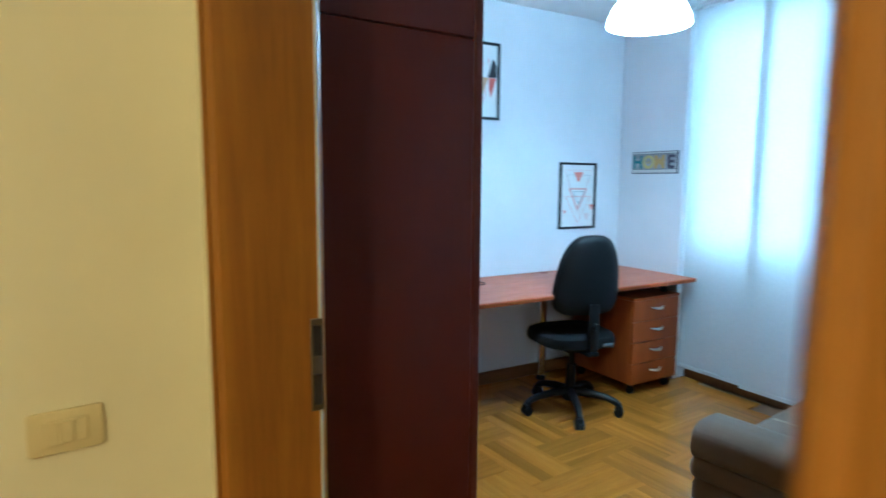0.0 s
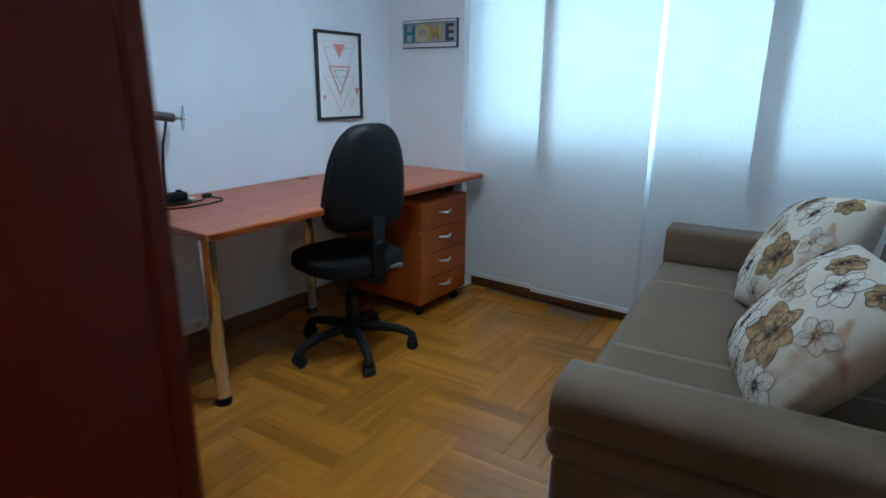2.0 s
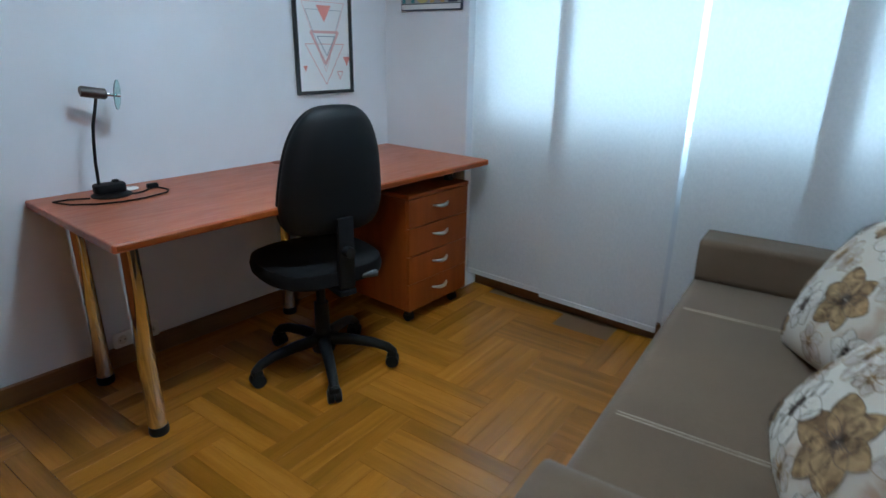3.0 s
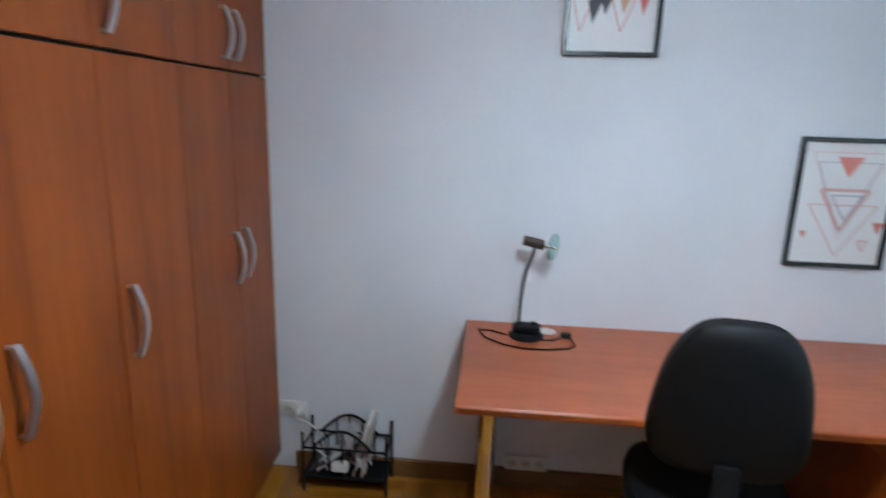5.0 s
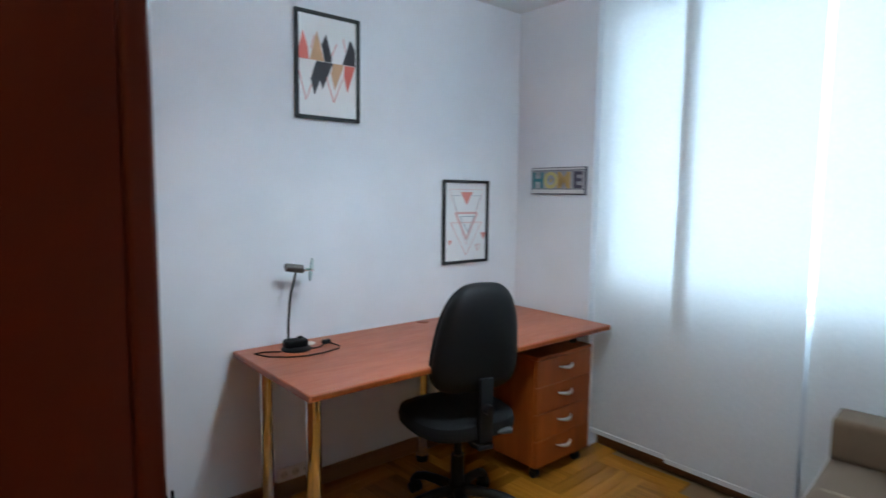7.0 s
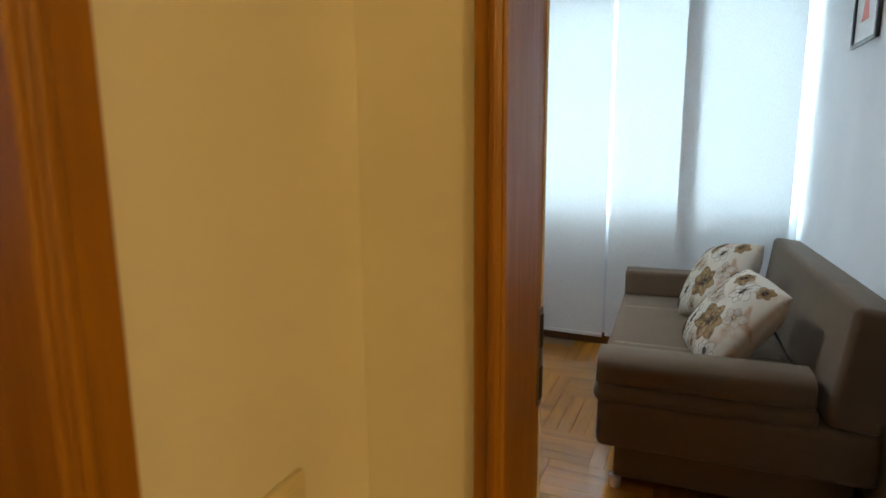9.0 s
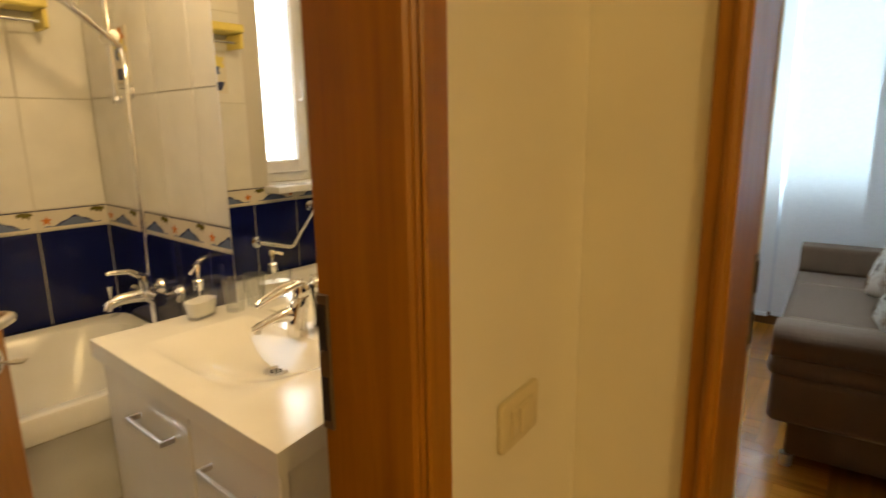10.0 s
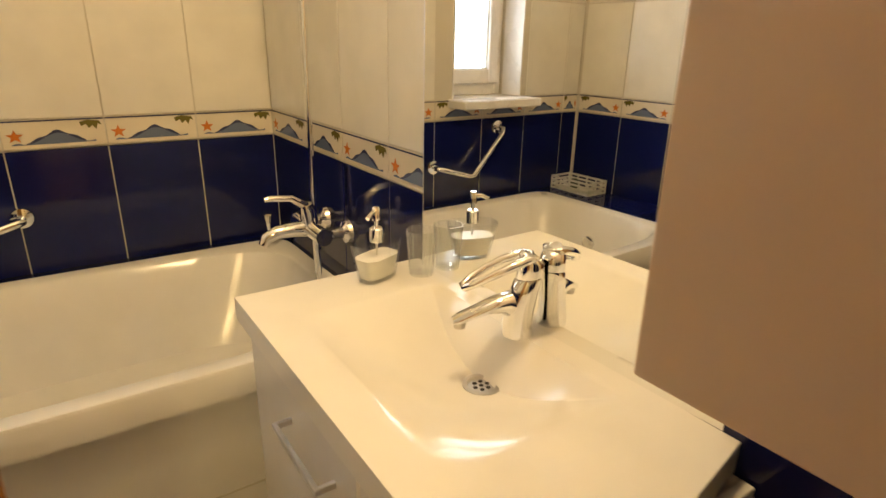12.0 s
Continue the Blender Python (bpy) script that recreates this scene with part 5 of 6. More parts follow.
W, Hh, mid = 0.338, 0.49, 0.268
lo, hi = 0.022, 0.316
bits = [
    ("coral", I_CORAL, [(lo, mid), (0.072, mid), (0.066, mid + 0.055), (0.042, mid + 0.125), (lo, mid + 0.05)]),
    ("sand", I_SAND, [(0.076, mid), (0.150, mid), (0.112, mid + 0.135)]),
    ("charcoal", I_BLACK, [(0.152, mid), (0.186, mid), (0.190, mid + 0.02), (0.160, mid + 0.125), (0.136, mid + 0.075)]),
    ("charcoal", I_BLACK, [(0.246, mid), (hi, mid), (hi, mid + 0.075), (0.288, mid + 0.12)]),
    ("charcoal", I_BLACK, [(0.108, mid - 0.002), (0.196, mid - 0.002), (0.140, mid - 0.128), (0.128, mid - 0.088), (0.098, mid - 0.158), (0.080, mid - 0.085)]),
    ("sand", I_SAND, [(0.196, mid - 0.002), (0.256, mid - 0.002), (0.204, mid - 0.125), (0.184, mid - 0.05)]),
    ("coral", I_CORAL, [(0.258, mid - 0.002), (hi, mid - 0.002), (0.272, mid - 0.128), (0.254, mid - 0.052)]),
]
for nm, mat, pts in bits:
    shape(pr, nm, pts, mat)
for a, b in (((lo, 0.21), (0.055, 0.085)), ((0.055, 0.085), (0.085, 0.16)), ((0.160, 0.20), (0.198, 0.085)), ((0.198, 0.085), (0.245, 0.20)), ((0.190, mid + 0.03), (0.215, mid + 0.09)), ((0.262, mid + 0.06), (0.252, mid + 0.12)), ((0.08, mid + 0.05), (0.10, mid + 0.11))):
    d = Vector((b[0] - a[0], b[1] - a[1])).normalized() * 0.0018
    shape(pr, "stroke", [(a[0] - d.y, a[1] + d.x), (b[0] - d.y, b[1] + d.x), (b[0] + d.y, b[1] - d.x), (a[0] + d.y, a[1] - d.x)], I_CORAL, 1)

pb, pr = picture("picture", facing((4.334, NORTH - 0.0005, 1.041), (1, 0, 0), (0, 0, 1)), 0.352, 0.478, "black-framed print of fine red and grey triangles")


def outline_tri(owner, cx, cy, w, h, t, mat, level=0):
    tri = [(cx - w / 2, cy), (cx + w / 2, cy), (cx, cy - h)]
    for i in range(3):
        a, b = Vector(tri[i]), Vector(tri[(i + 1) % 3])
        d = (b - a).normalized() * t / 2
        shape(owner, "stroke", [(a.x - d.y, a.y + d.x), (b.x - d.y, b.y + d.x), (b.x + d.y, b.y - d.x), (a.x + d.y, a.y - d.x)], mat, level + i)


outline_tri(pr, 0.18, 0.425, 0.26, 0.32, 0.0022, I_PINK)
outline_tri(pr, 0.18, 0.39, 0.22, 0.26, 0.0022, I_GREY)
outline_tri(pr, 0.18, 0.235, 0.24, 0.19, 0.0026, I_RED)
outline_tri(pr, 0.18, 0.29, 0.17, 0.15, 0.012, I_PINK)
outline_tri(pr, 0.19, 0.27, 0.11, 0.09, 0.004, I_GREY)
for cx, cy, w, h in ((0.18, 0.41, 0.09, 0.075), (0.315, 0.175, 0.045, 0.045), (0.055, 0.135, 0.026, 0.028)):
    shape(pr, "triangle", [(cx - w / 2, cy), (cx, cy - h), (cx + w / 2, cy)], I_RED, 4)
outline_tri(pr, 0.27, 0.105, 0.036, 0.038, 0.003, I_RED)

ps, pr = picture("picture", m_south @ facing((2.42, 0.0005, 1.83), (-1, 0, 0), (0, 0, 1)), 0.34, 0.46, "black-framed print with coral shapes above the sofa")
shape(pr, "coral", [(0.10, 0.10), (0.20, 0.10), (0.15, 0.30)], I_CORAL)
shape(pr, "sand", [(0.02, 0.28), (0.10, 0.28), (0.06, 0.42)], I_SAND)


def home_sign():
    m = facing((EAST - 0.0005, 3.723, 1.443), (0, -1, 0), (0, 0, 1))
    s = thing("wall_sign", "weathered wooden wall sign reading HOME", "sign", turn=m)
    w, h = 0.40, 0.158
    navy, grey, white = paint("sign_navy", (0.05, 0.06, 0.09), 0.7, 0.4), wood("sign_grey", (0.2, 0.21, 0.24), (0.36, 0.37, 0.40), (0.5, 0.5, 0.52), grain=(0.08, 1, 1), rough=0.7), paint("sign_white", (0.62, 0.62, 0.62), 0.7, 0.4, blotch=0.2)
    part("backing", box((0, 0, 0.0), (w, h, 0.012), 0.002), navy, s)
    part("board", box((0.006, 0.034, 0.0125), (w - 0.006, h - 0.02, 0.016), 0.001), grey, s, "grey weathered board")
    part("board", box((0.008, 0.007, 0.0125), (w - 0.008, 0.030, 0.016), 0.001), white, s, "chipped white lower board")
    part("board", box((0.008, h - 0.016, 0.0125), (w - 0.008, h - 0.005, 0.016), 0.001), white, s, "chipped white upper board")
    cols = [(0.03, 0.17, 0.20), (0.50, 0.42, 0.16), (0.46, 0.30, 0.10), (0.035, 0.03, 0.06)]
    for i, (ch, col) in enumerate(zip("HOME", cols)):
        cu = bpy.data.curves.new("letter", "FONT")
        cu.body, cu.size, cu.extrude, cu.offset = ch, 0.128, 0.0015, 0.0035
        cu.align_x = "CENTER"
        tmp = bpy.data.objects.new("letter", cu)
        me = bpy.data.meshes.new_from_object(tmp)
        bpy.data.objects.remove(tmp)
        me.materials.append(paint("letter_paint", col, 0.6, 0.3, blotch=0.25))
        ob = part("letter", me, None, s, ("teal", "ochre", "sand", "dark plum")[i] + " painted letter")
        ob.matrix_basis = pose(0.058 + 0.096 * i, 0.040, 0.0178)
    part("leaf", prism([(0.145, 0.072), (0.155, 0.086), (0.168, 0.095), (0.165, 0.082), (0.157, 0.073)], 0.001, pose(0, 0, 0.0195)), paint("leaf_gold", (0.45, 0.33, 0.05)), s, "gold leaf motif")


home_sign()


# ---- sockets and switches ----
def wall_plate(name, m, w, h, holes, mat, label, category, rockers=0):
    p = thing(name, label, category, turn=m)
    part("plate", prism(round_outline(w, h, 0.008), 0.010, Matrix.Identity(4), bevel=0.003), mat, p, "", True)
    if rockers:
        part("bezel", box((w / 2 - 0.034, h / 2 - 0.0235, 0.0101), (w / 2 + 0.034, h / 2 + 0.0235, 0.0125), 0.001), mat, p)
        part("rocker", box((w / 2 - 0.0115, h / 2 - 0.021, 0.0126), (w / 2 + 0.0115, h / 2 + 0.021, 0.017), 0.002, m=None), mat, p, "rocker")
        for s in (-1, 1):
            part("blank", box((w / 2 + s * 0.0225 - 0.010, h / 2 - 0.021, 0.0126), (w / 2 + s * 0.0225 + 0.010, h / 2 + 0.021, 0.0138), 0.001), mat, p)
    # flat darker discs paint the shade of the well and its pin holes
    for cx in holes:
        part("socket_well", lathe([(0.0, 0.0102), (0.0185, 0.0102), (0.0185, 0.0112), (0, 0.0112)], (cx, h / 2, 0), 24), M_GROUT, p, "round socket well, its shade painted as a darker disc")
        for s in (-1, 1):
            part("pin_hole", lathe([(0.0, 0.0113), (0.003, 0.0113), (0.003, 0.0117), (0, 0.0117)], (cx + s * 0.0095, h / 2, 0), 8), M_GAP, p)
    return p


wall_plate("light_switch", SKEW @ facing((1.397, HALL_Y - 0.0005, 0.892), (1, 0, 0), (0, 0, 1)), 0.117, 0.078, (), M_IVORY, "ivory plastic light switch on the cream wall", "light switch", rockers=1)
wall_plate("wall_socket", facing((2.356, NORTH - 0.0005, 0.250), (1, 0, 0), (0, 0, 1)), 0.115, 0.075, (0.034,), M_WPLAST, "white double wall socket beside the wardrobe", "socket")
wall_plate("wall_socket", facing((3.335, NORTH - 0.0185, 0.088), (1, 0, 0), (0, 0, 1)), 0.185, 0.066, (0.035, 0.092, 0.15), M_WPLAST, "white triple socket above the skirting under the desk", "socket")
plug = thing("plug", "white plug with a cable in the wall socket", "plug", at=(2.44, 3.84, 0.28))
part("plug_body", lathe([(0, 0), (0.02, 0), (0.019, 0.02), (0.012, 0.034), (0, 0.036)], seg=20, m=pose(2.437, NORTH - 0.0115, 0.287, 90, 0, 0)), M_WPLAST, plug, "", True)
part("cord", tube([(2.437, NORTH - 0.045, 0.286), (2.442, NORTH - 0.06, 0.275), (2.50, NORTH - 0.055, 0.25), (2.56, NORTH - 0.06, 0.20), (2.57, NORTH - 0.10, 0.13), (2.60, NORTH - 0.15, 0.10)], 0.0035, 8), M_WPLAST, plug, "", True)


# ---- magazine rack in the corner ----
def magazine_rack():
    r = thing("magazine_rack", "black metal magazine rack full of papers and cables", "magazine rack", at=(2.68, 3.72, 0))
    x0, x1, y0, y1 = 2.50, 2.85, 3.695, 3.83
    for y in (y0, y1):
        for x in (x0, x1):
            part("post", tube([(x, y, 0.0), (x, y, 0.27)], 0.006, 8), M_BLACK, r, "", True)
        for z in (0.07, 0.20):
            part("bar", tube([(x0, y, z), (x1, y, z)], 0.005, 8), M_BLACK, r, "", True)
        arch = [(x0 + 0.04 + 0.25 * i / 12, y, 0.20 + 0.085 * math.sin(math.pi * i / 12)) for i in range(13)]
        part("arch", tube(arch, 0.006, 8), M_BLACK, r, "", True)
        for i in range(5):
            x = x0 + 0.055 + 0.055 * i
            part("spindle", tube([(x, y, 0.07), (x, y, 0.20 + 0.08 * math.sin(math.pi * (x - x0 - 0.04) / 0.25))], 0.004, 6), M_BLACK, r, "", True)
    for x in (x0, x1):
        for z in (0.07, 0.20):
            part("bar", tube([(x, y0, z), (x, y1, z)], 0.005, 8), M_BLACK, r, "", True)
    part("tray", box((x0, y0, 0.06), (x1, y1, 0.066)), M_BLACK, r)
    for i, (dx, tilt, h, mat) in enumerate(((0.20, 14, 0.25, M_PAPER), (0.235, 10, 0.235, paint("newsprint", (0.55, 0.52, 0.47))), (0.16, 22, 0.22, paint("magazine_cover", (0.09, 0.07, 0.06), 0.3)))):
        mg = thing("magazine", ("white printed booklet standing in the rack", "folded grey newspaper standing in the rack", "dark magazine standing in the rack")[i], "magazine", turn=pose(x0 + dx, y0 + 0.02, 0.067, 0, tilt, 0))
        part("page_block", box((0, 0, 0), (0.012, 0.135, h), 0.001), mat, mg)
        for k in range(4):
            part("text_line", box((0.0122, 0.015, h - 0.05 - 0.03 * k), (0.0127, 0.08 + 0.03 * (k % 2), h - 0.043 - 0.03 * k)), I_GREY if k else I_RED, mg)
    for i, (dx, tilt, mat, lab) in enumerate(((0.02, 62, paint("dark_brochure", (0.03, 0.025, 0.025), 0.35), "dark brochure lying slanted in the rack"), (0.05, 48, M_PAPER, "white paper sheets lying slanted in the rack"), (0.255, -28, paint("grey_leaflet", (0.45, 0.44, 0.43), 0.5), "grey leaflet leaning in the rack"))):
        mg = thing("leaflet", lab, "leaflet", turn=pose(x0 + dx, y0 + 0.012, 0.085, 0, tilt, 0))
        part("page_block", box((0, 0, 0), (0.006, 0.13, 0.19), 0.001), mat, mg)
        for k in range(3):
            part("text_line", box((-0.0006, 0.02, 0.14 - 0.035 * k), (-0.0001, 0.09, 0.15 - 0.035 * k)), I_GREY, mg)
    cb = thing("cable_bundle", "tangled grey and black cables lying in the rack", "cable", at=(2.66, 3.68, 0.07))
    for k in range(4):
        rnd = random.Random(k)
        pts = [(x0 + 0.05 + 0.22 * i / 9, y0 + 0.04 + 0.05 * rnd.random(), 0.085 + 0.11 * abs(math.sin(i * 0.9 + k)) * rnd.random()) for i in range(10)]
        part("cord", tube(pts, 0.0045, 8), (M_BLACK, M_WPLAST)[k % 2], cb, "", True)
    part("adapter", box((x0 + 0.12, y0 - 0.012, 0.10), (x0 + 0.19, y0 + 0.025, 0.14), 0.006), M_WPLAST, cb, "white power adapter")


magazine_rack()


# ---- sofa and cushions ----
def sofa():
    s = thing("sofa", "taupe fabric sofa bed with bolster arms", "sofa", turn=pose(3.175, 1.875, 0, 0, 0, 6.0))
    L, D = 1.735, 0.98
    part("plinth", box((0.07, -D + 0.05, 0.045), (L - 0.03, -0.09, 0.215), 0.012, seg=2), M_SOFA, s, "", True)
    part("frame", box((0, -D, 0.205), (L, -0.02, 0.405), 0.03, seg=4), M_SOFA, s, "", True)
    seat = part("seat", box((0.004, -D + 0.19, 0.385), (L - 0.004, 0.0, 0.475), 0.042, seg=5), M_SOFA, s, "", True)
    for u in (0.55, 1.25):
        for d in (-0.006, 0.006):
            part("seam", tube([(u + d, -0.04 - 0.70 * i / 14, 0.4745 + 0.0005 * math.sin(i)) for i in range(15)], 0.0016, 6), M_SEAM, seat, "pale stitched seam")
    for x0, x1, rise in ((0.005, 0.215, 0.042), (L - 0.195, L - 0.005, 0.082)):
        o = [(x0 + 0.012, 0.0), (x1 - 0.012, 0.0), (x1, 0.02), (x1 + 0.002, rise - 0.01)]
        w = x1 - x0
        bulge = 0.65 if rise < 0.06 else 0.28      # the far bolster keeps a squarer section
        for a in range(12, 170, 13):
            c, q = math.cos(radians(a)), math.sin(radians(a))
            o.append((x0 + w / 2 + (w / 2) * math.copysign(abs(c) ** bulge, c), rise + 0.078 * q ** bulge))
        o += [(x0 - 0.002, rise - 0.01), (x0, 0.02)]
        m = Matrix(((1, 0, 0, 0), (0, 0, -1, -0.012), (0, 1, 0, 0.468), (0, 0, 0, 1)))
        part("arm", prism(o, 0.76, m, bevel=0.008), M_SOFA, s, "", True)
    m = pose(0, -D + 0.01, 0.40, 7, 0, 0)
    part("backrest", box((0.0, 0.0, 0.0), (L, 0.17, 0.445), 0.03, m=m, seg=4), M_SOFA, s, "", True)
    for x in (0.08, L - 0.08):
        for y in (-0.10, -D + 0.10):
            part("foot", lathe([(0, 0), (0.022, 0), (0.025, 0.05), (0, 0.05)], (x, y, 0.001), 16), M_SATIN, s, "", True)


sofa()


def petal_print(name, dark, light):
    """Watercolour print on cotton: streaks of two tones."""
    mat, nt, b = shader(name, 0.88, spec=0.15)
    n1 = node(nt, "ShaderNodeTexNoise", Scale=26.0, Detail=5.0, Roughness=0.65, Distortion=1.4)
    nt.links.new(coords(nt), n1.inputs["Vector"])
    nt.links.new(ramp(nt, n1.outputs["Fac"], [(0.34, dark), (0.62, light)]), b.inputs["Base Color"])
    return mat


P_DARK, P_BROWN, P_GREY, P_RIM = paint("print_umber", (0.055, 0.035, 0.025), 0.85), petal_print("print_bronze", (0.075, 0.042, 0.022), (0.34, 0.22, 0.11)), petal_print("print_taupe", (0.32, 0.25, 0.21), (0.50, 0.44, 0.38)), petal_print("print_cream", (0.44, 0.39, 0.34), (0.58, 0.53, 0.46))


def cushion(m, seed, label):
    c = thing("cushion", label, "cushion", turn=m, group="floral cushions on the sofa")
    a, n = 0.246, 22

    def puff(u, v):
        e = max(0.0, (1 - (abs(u) / a) ** 2.4)) * max(0.0, (1 - (abs(v) / a) ** 2.4))
        return 0.106 * e ** 0.5 + 0.004 * math.sin(9 * u / a + seed) * e ** 0.3

    def pinch(u, v):
        k = 1 - 0.07 * (1 - (u / a) ** 2) * (abs(v) / a) ** 3
        q = 1 - 0.07 * (1 - (v / a) ** 2) * (abs(u) / a) ** 3
        f = 1 - 0.10 * (abs(u * v) / (a * a)) ** 1.5
        return u * q * f, v * k * f

    bm = bmesh.new()
    for s in (1, -1):
        g = []
        for i in range(n + 1):
            row = []
            for j in range(n + 1):
                u, v = a * math.sin((i / n - 0.5) * math.pi), a * math.sin((j / n - 0.5) * math.pi)
                pu, pv = pinch(u, v)
                row.append(bm.verts.new((pu, pv, s * puff(u, v))))
            g.append(row)
        for i in range(n):
            for j in range(n):
                bm.faces.new((g[i][j], g[i + 1][j], g[i + 1][j + 1], g[i][j + 1]))
    bmesh.ops.remove_doubles(bm, verts=bm.verts, dist=0.0004)
    body = part("cover", bm, M_FLORAL, c, "cream cotton cover printed with flowers", True)
    rnd = random.Random(seed)

    def laid(u, v, up):
        lim = a * 0.965
        u, v = max(-lim, min(lim, u)), max(-lim, min(lim, v))
        pu, pv = pinch(u, v)
        return Vector((pu, pv, puff(u, v) + up))

    def petal(bm, cu, cv, ang, r0, r1, wid, up):
        rows = []
        for i in range(7):
            t = i / 6
            r = r0 + (r1 - r0) * t
            w = wid * (math.sin(math.pi * min(1, 0.12 + 0.86 * t)) ** 0.7)
            rows.append([bm.verts.new(laid(cu + r * math.cos(ang) - k * w * math.sin(ang), cv + r * math.sin(ang) + k * w * math.cos(ang), up)) for k in (-1, -0.5, 0, 0.5, 1)])
        for u, v in zip(rows, rows[1:]):
            for k in range(4):
                bm.faces.new((u[k], u[k + 1], v[k + 1], v[k]))
        return [[r[0].co.copy() for r in rows] + [r[-1].co.copy() for r in reversed(rows)], [r[2].co.copy() for r in rows[:4]]]

    spots = [(-0.085, -0.105, 0.085, 1), (0.065, -0.055, 0.095, 0), (0.075, 0.125, 0.072, 1), (-0.105, 0.06, 0.068, 2), (0.17, 0.02, 0.055, 2), (-0.02, 0.175, 0.05, 0), (-0.175, -0.04, 0.05, 2), (0.02, -0.19, 0.05, 2), (-0.165, 0.165, 0.05, 1), (0.16, -0.17, 0.055, 1), (0.17, 0.18, 0.045, 0), (-0.17, -0.18, 0.042, 0), (-0.02, 0.04, 0.04, 2)]
    for cu, cv, r, style in spots:
        n_p = 6 if style != 2 else 5
        off = rnd.random() * 6
        fill, lines = bmesh.new(), bmesh.new()
        for k in range(n_p):
            ang = off + k * math.tau / n_p + 0.2 * rnd.random()
            rr = r * (0.85 + 0.3 * rnd.random())
            edge, vein = petal(fill, cu, cv, ang, 0.008, rr, rr * 0.36, 0.0012 + 0.0002 * k)
            tube([p + Vector((0, 0, 0.0006)) for p in edge], 0.0006, 5, lines)
            tube([p + Vector((0, 0, 0.0008)) for p in vein], 0.0007, 5, lines)
            for turn_by in (-0.28, 0.0, 0.28):
                q = ang + turn_by + math.pi / n_p
                tube([laid(cu + d * math.cos(q), cv + d * math.sin(q), 0.0028) for d in (0.004, r * 0.14, r * (0.24 + 0.1 * rnd.random()))], [0.0016, 0.0012, 0.0005], 5, lines)
        f = part("printed_flower", fill, (P_BROWN, P_RIM, P_GREY)[style], body, ("bronze flower", "outlined cream flower", "pale taupe flower")[style])
        part("outline", lines, P_DARK if style == 1 else (P_DARK if style == 0 else P_BROWN), f)


def cushion_pose(x, y, z, azimuth, tilt, spin):
    return pose(x, y, z) @ pose(0, 0, 0, 0, 0, azimuth + 90) @ pose(0, 0, 0, 90 - tilt, 0, 0) @ pose(0, 0, 0, 0, 0, spin)


cushion(cushion_pose(3.72, 1.395, 0.648, 112, 38, -4), 3, "plump cream cushion printed with brown flowers on the sofa")
cushion(cushion_pose(4.31, 1.475, 0.688, 114, 32, 14), 8, "plump cream floral cushion leaning on the sofa back")


# ---- tiles and parquet, piece by piece ----
def never(a, b, z0, z1):
    return False


def past_window(a, b, z0, z1):
    return z1 > WZ0 and z0 < WZ1 and b > WX0 - BX0 - 0.02 and a < WX1 - BX0 + 0.02


def past_door(a, b, z0, z1):
    return a < BX1 - BJ0 + 0.075 and b > BX1 - BJ1 - 0.075 and z0 < DOOR_H + 0.07


wall_tiles(wall_object("wall_bathroom_north"), (BX0, BY1 + 0.0028, 0), (1, 0, 0), BX1 - BX0, 0.098, past_window)
wall_tiles(wall_object("wall_bathroom_east"), (BX1 + 0.0028, BY1, 0), (0, -1, 0), BY1 - BATH_Y, 0.306 - 0.004, never)
wall_tiles(wall_object("wall_bathroom_west"), (BX0 - 0.0028, BATH_Y, 0), (0, 1, 0), BY1 - BATH_Y, 0.22, never)
wall_tiles(wall_object("wall_bathroom_south"), (BX1, BATH_Y - 0.0002, 0), (-1, 0, 0), BX1 - BX0, 0.25, past_door, SKEW)

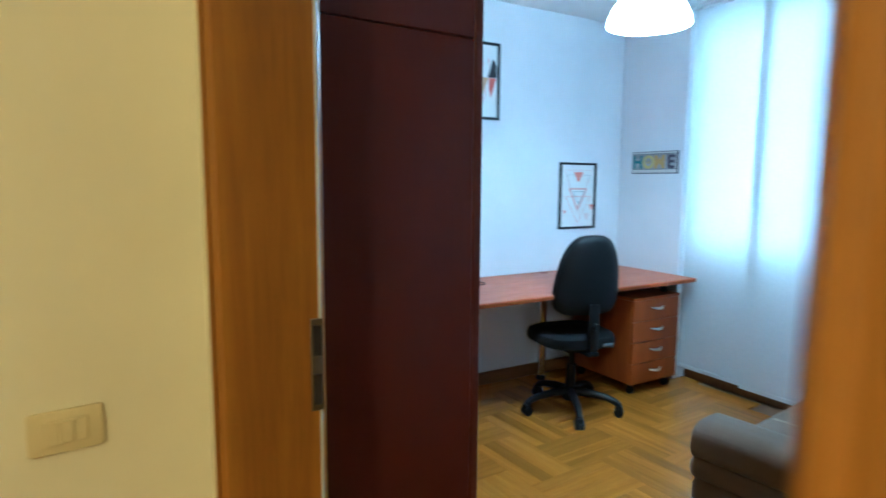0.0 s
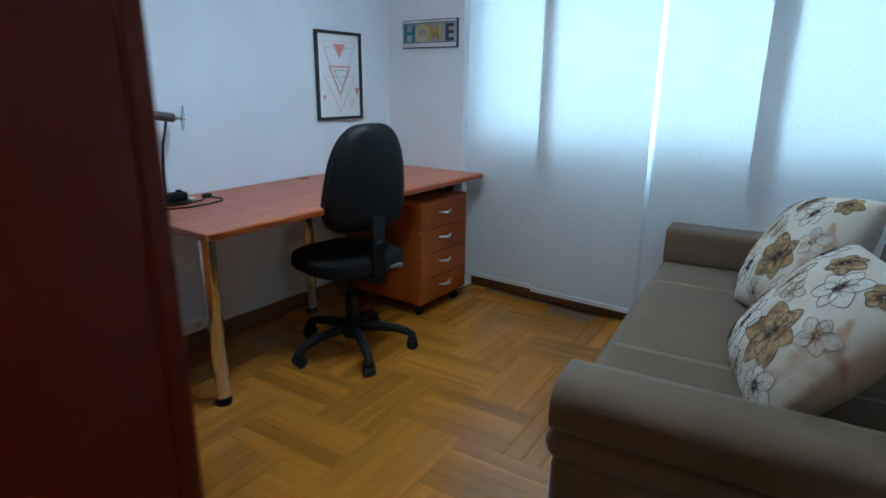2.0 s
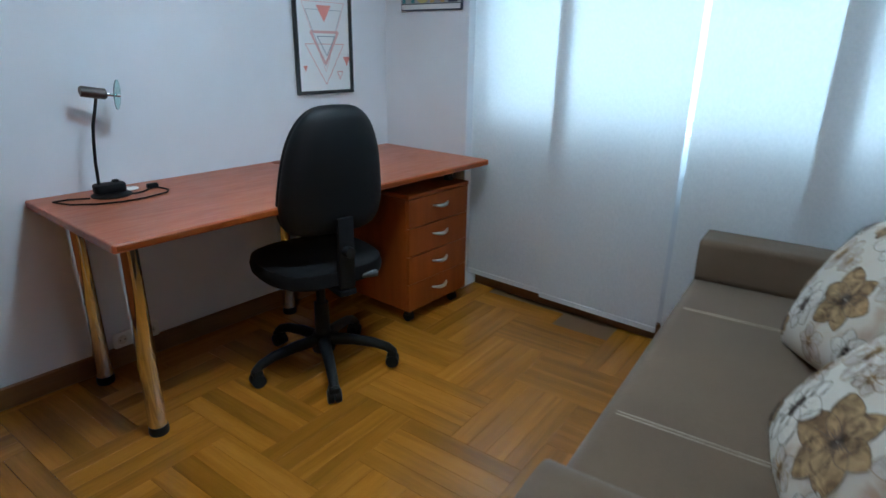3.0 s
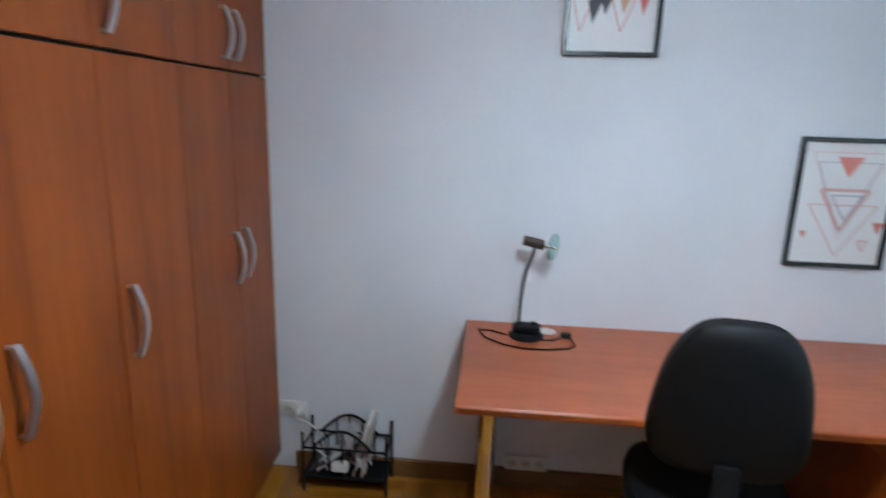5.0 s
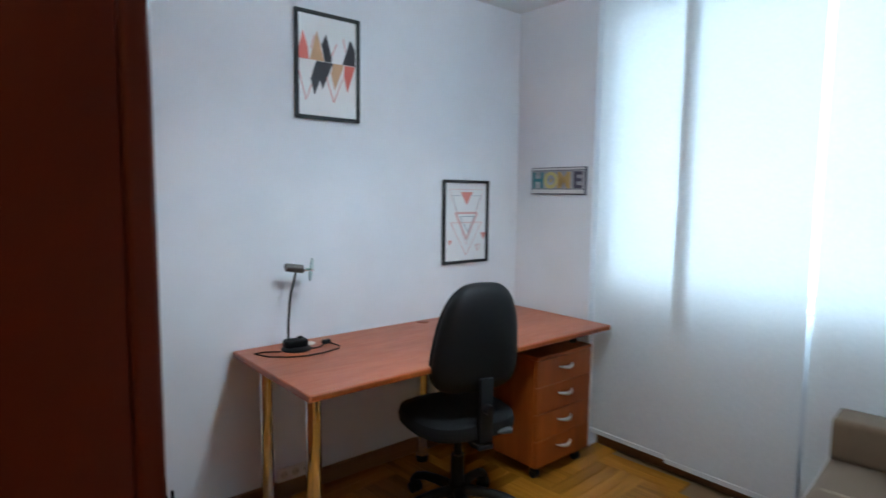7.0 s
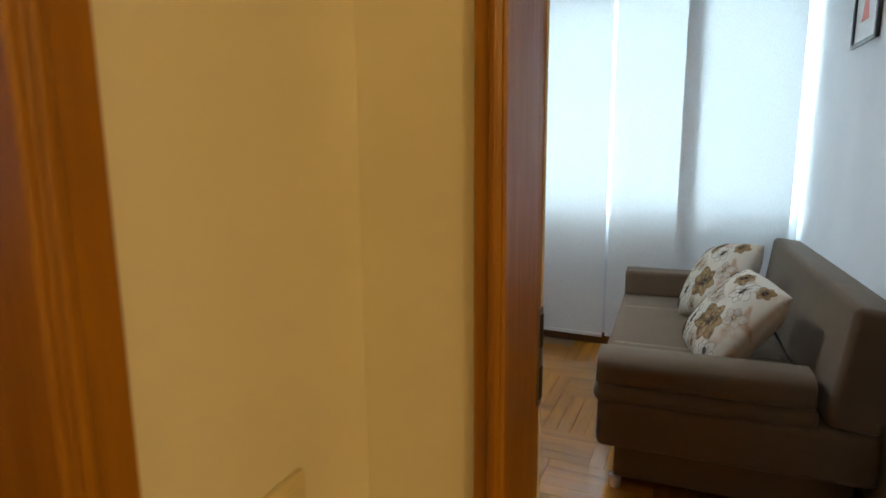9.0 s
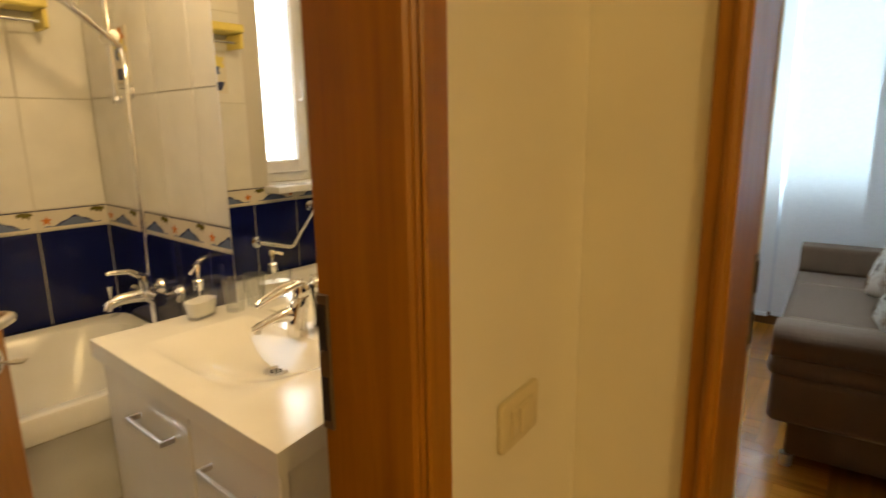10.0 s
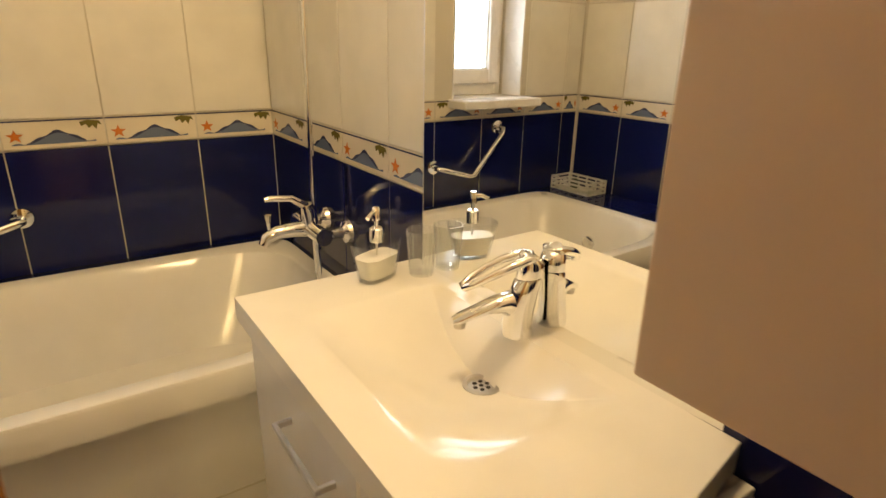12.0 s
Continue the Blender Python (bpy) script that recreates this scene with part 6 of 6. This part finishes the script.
bath_floor = structure("floor_bathroom", box((BX0, BATH_Y, -0.012), (BX1, BY1, -0.004)), M_GROUT, "grey grout bed of the bathroom floor", "floor")
FT = tile_glaze("pale_grey_floor_tile", (0.55, 0.53, 0.49), 0.2, 0.05)
ft_mesh = solid("floor_tile", box((0, 0, 0), (0.296, 0.296, 0.006), 0.001), FT)
for i in range(5):
    for j in range(4):
        t = new("floor_tile", ft_mesh)
        t.parent = bath_floor
        t.matrix_basis = pose(BX0 + 0.03 + 0.3 * i, BATH_Y + 0.03 + 0.3 * j, -0.0045)

study_floor = structure("floor_study", box((ROOM_X, 0.6, -0.012), (5.08, NORTH, -0.0065)), M_SUB, "dark bed under the study's oak parquet", "floor")
PL, PW, N_STRIP = 0.45, 0.28, 4
strip_w = PW / N_STRIP
strip = solid("parquet_strip", box((0.0006, 0.0006, 0), (PL - 0.0006, strip_w - 0.0006, 0.006), 0.0004), M_PARQ)
turn = pose(3.43, 2.655, -0.006, 0, 0, 3.5)


def in_room(x, y):
    return ROOM_X + 0.02 < x < 5.05 and 0.86 + 0.115 * (x - ROOM_X) - 0.1 < y < NORTH + 0.16


rest = bmesh.new()
rnd = random.Random(5)
count = 0
for i in range(-24, 25):
    for j in range(-12, 13):
        bx, by = i * PW + j * PL, i * PW - j * PL
        for across in (False, True):
            for k in range(N_STRIP):
                if not across:
                    m = turn @ pose(bx, by + k * strip_w, 0.0003 * rnd.random())
                else:
                    m = turn @ pose(bx + PL + (k + 1) * strip_w, by + PW - PL, 0.0003 * rnd.random(), 0, 0, 90)
                c = m @ Vector((PL / 2, strip_w / 2, 0))
                if not in_room(c.x, c.y) or (c.x < WF - 0.15 and c.y > WS + 0.1):
                    continue
                if count < 330:
                    s = new("parquet_strip", strip)
                    s.parent = study_floor
                    s.matrix_basis = m
                    count += 1
                else:
                    rest.from_mesh(strip)
                    bmesh.ops.transform(rest, matrix=m, verts=rest.verts[-24:])
if len(rest.verts):
    tagged(part("parquet_rest", rest, M_PARQ, study_floor), kind="stuff")
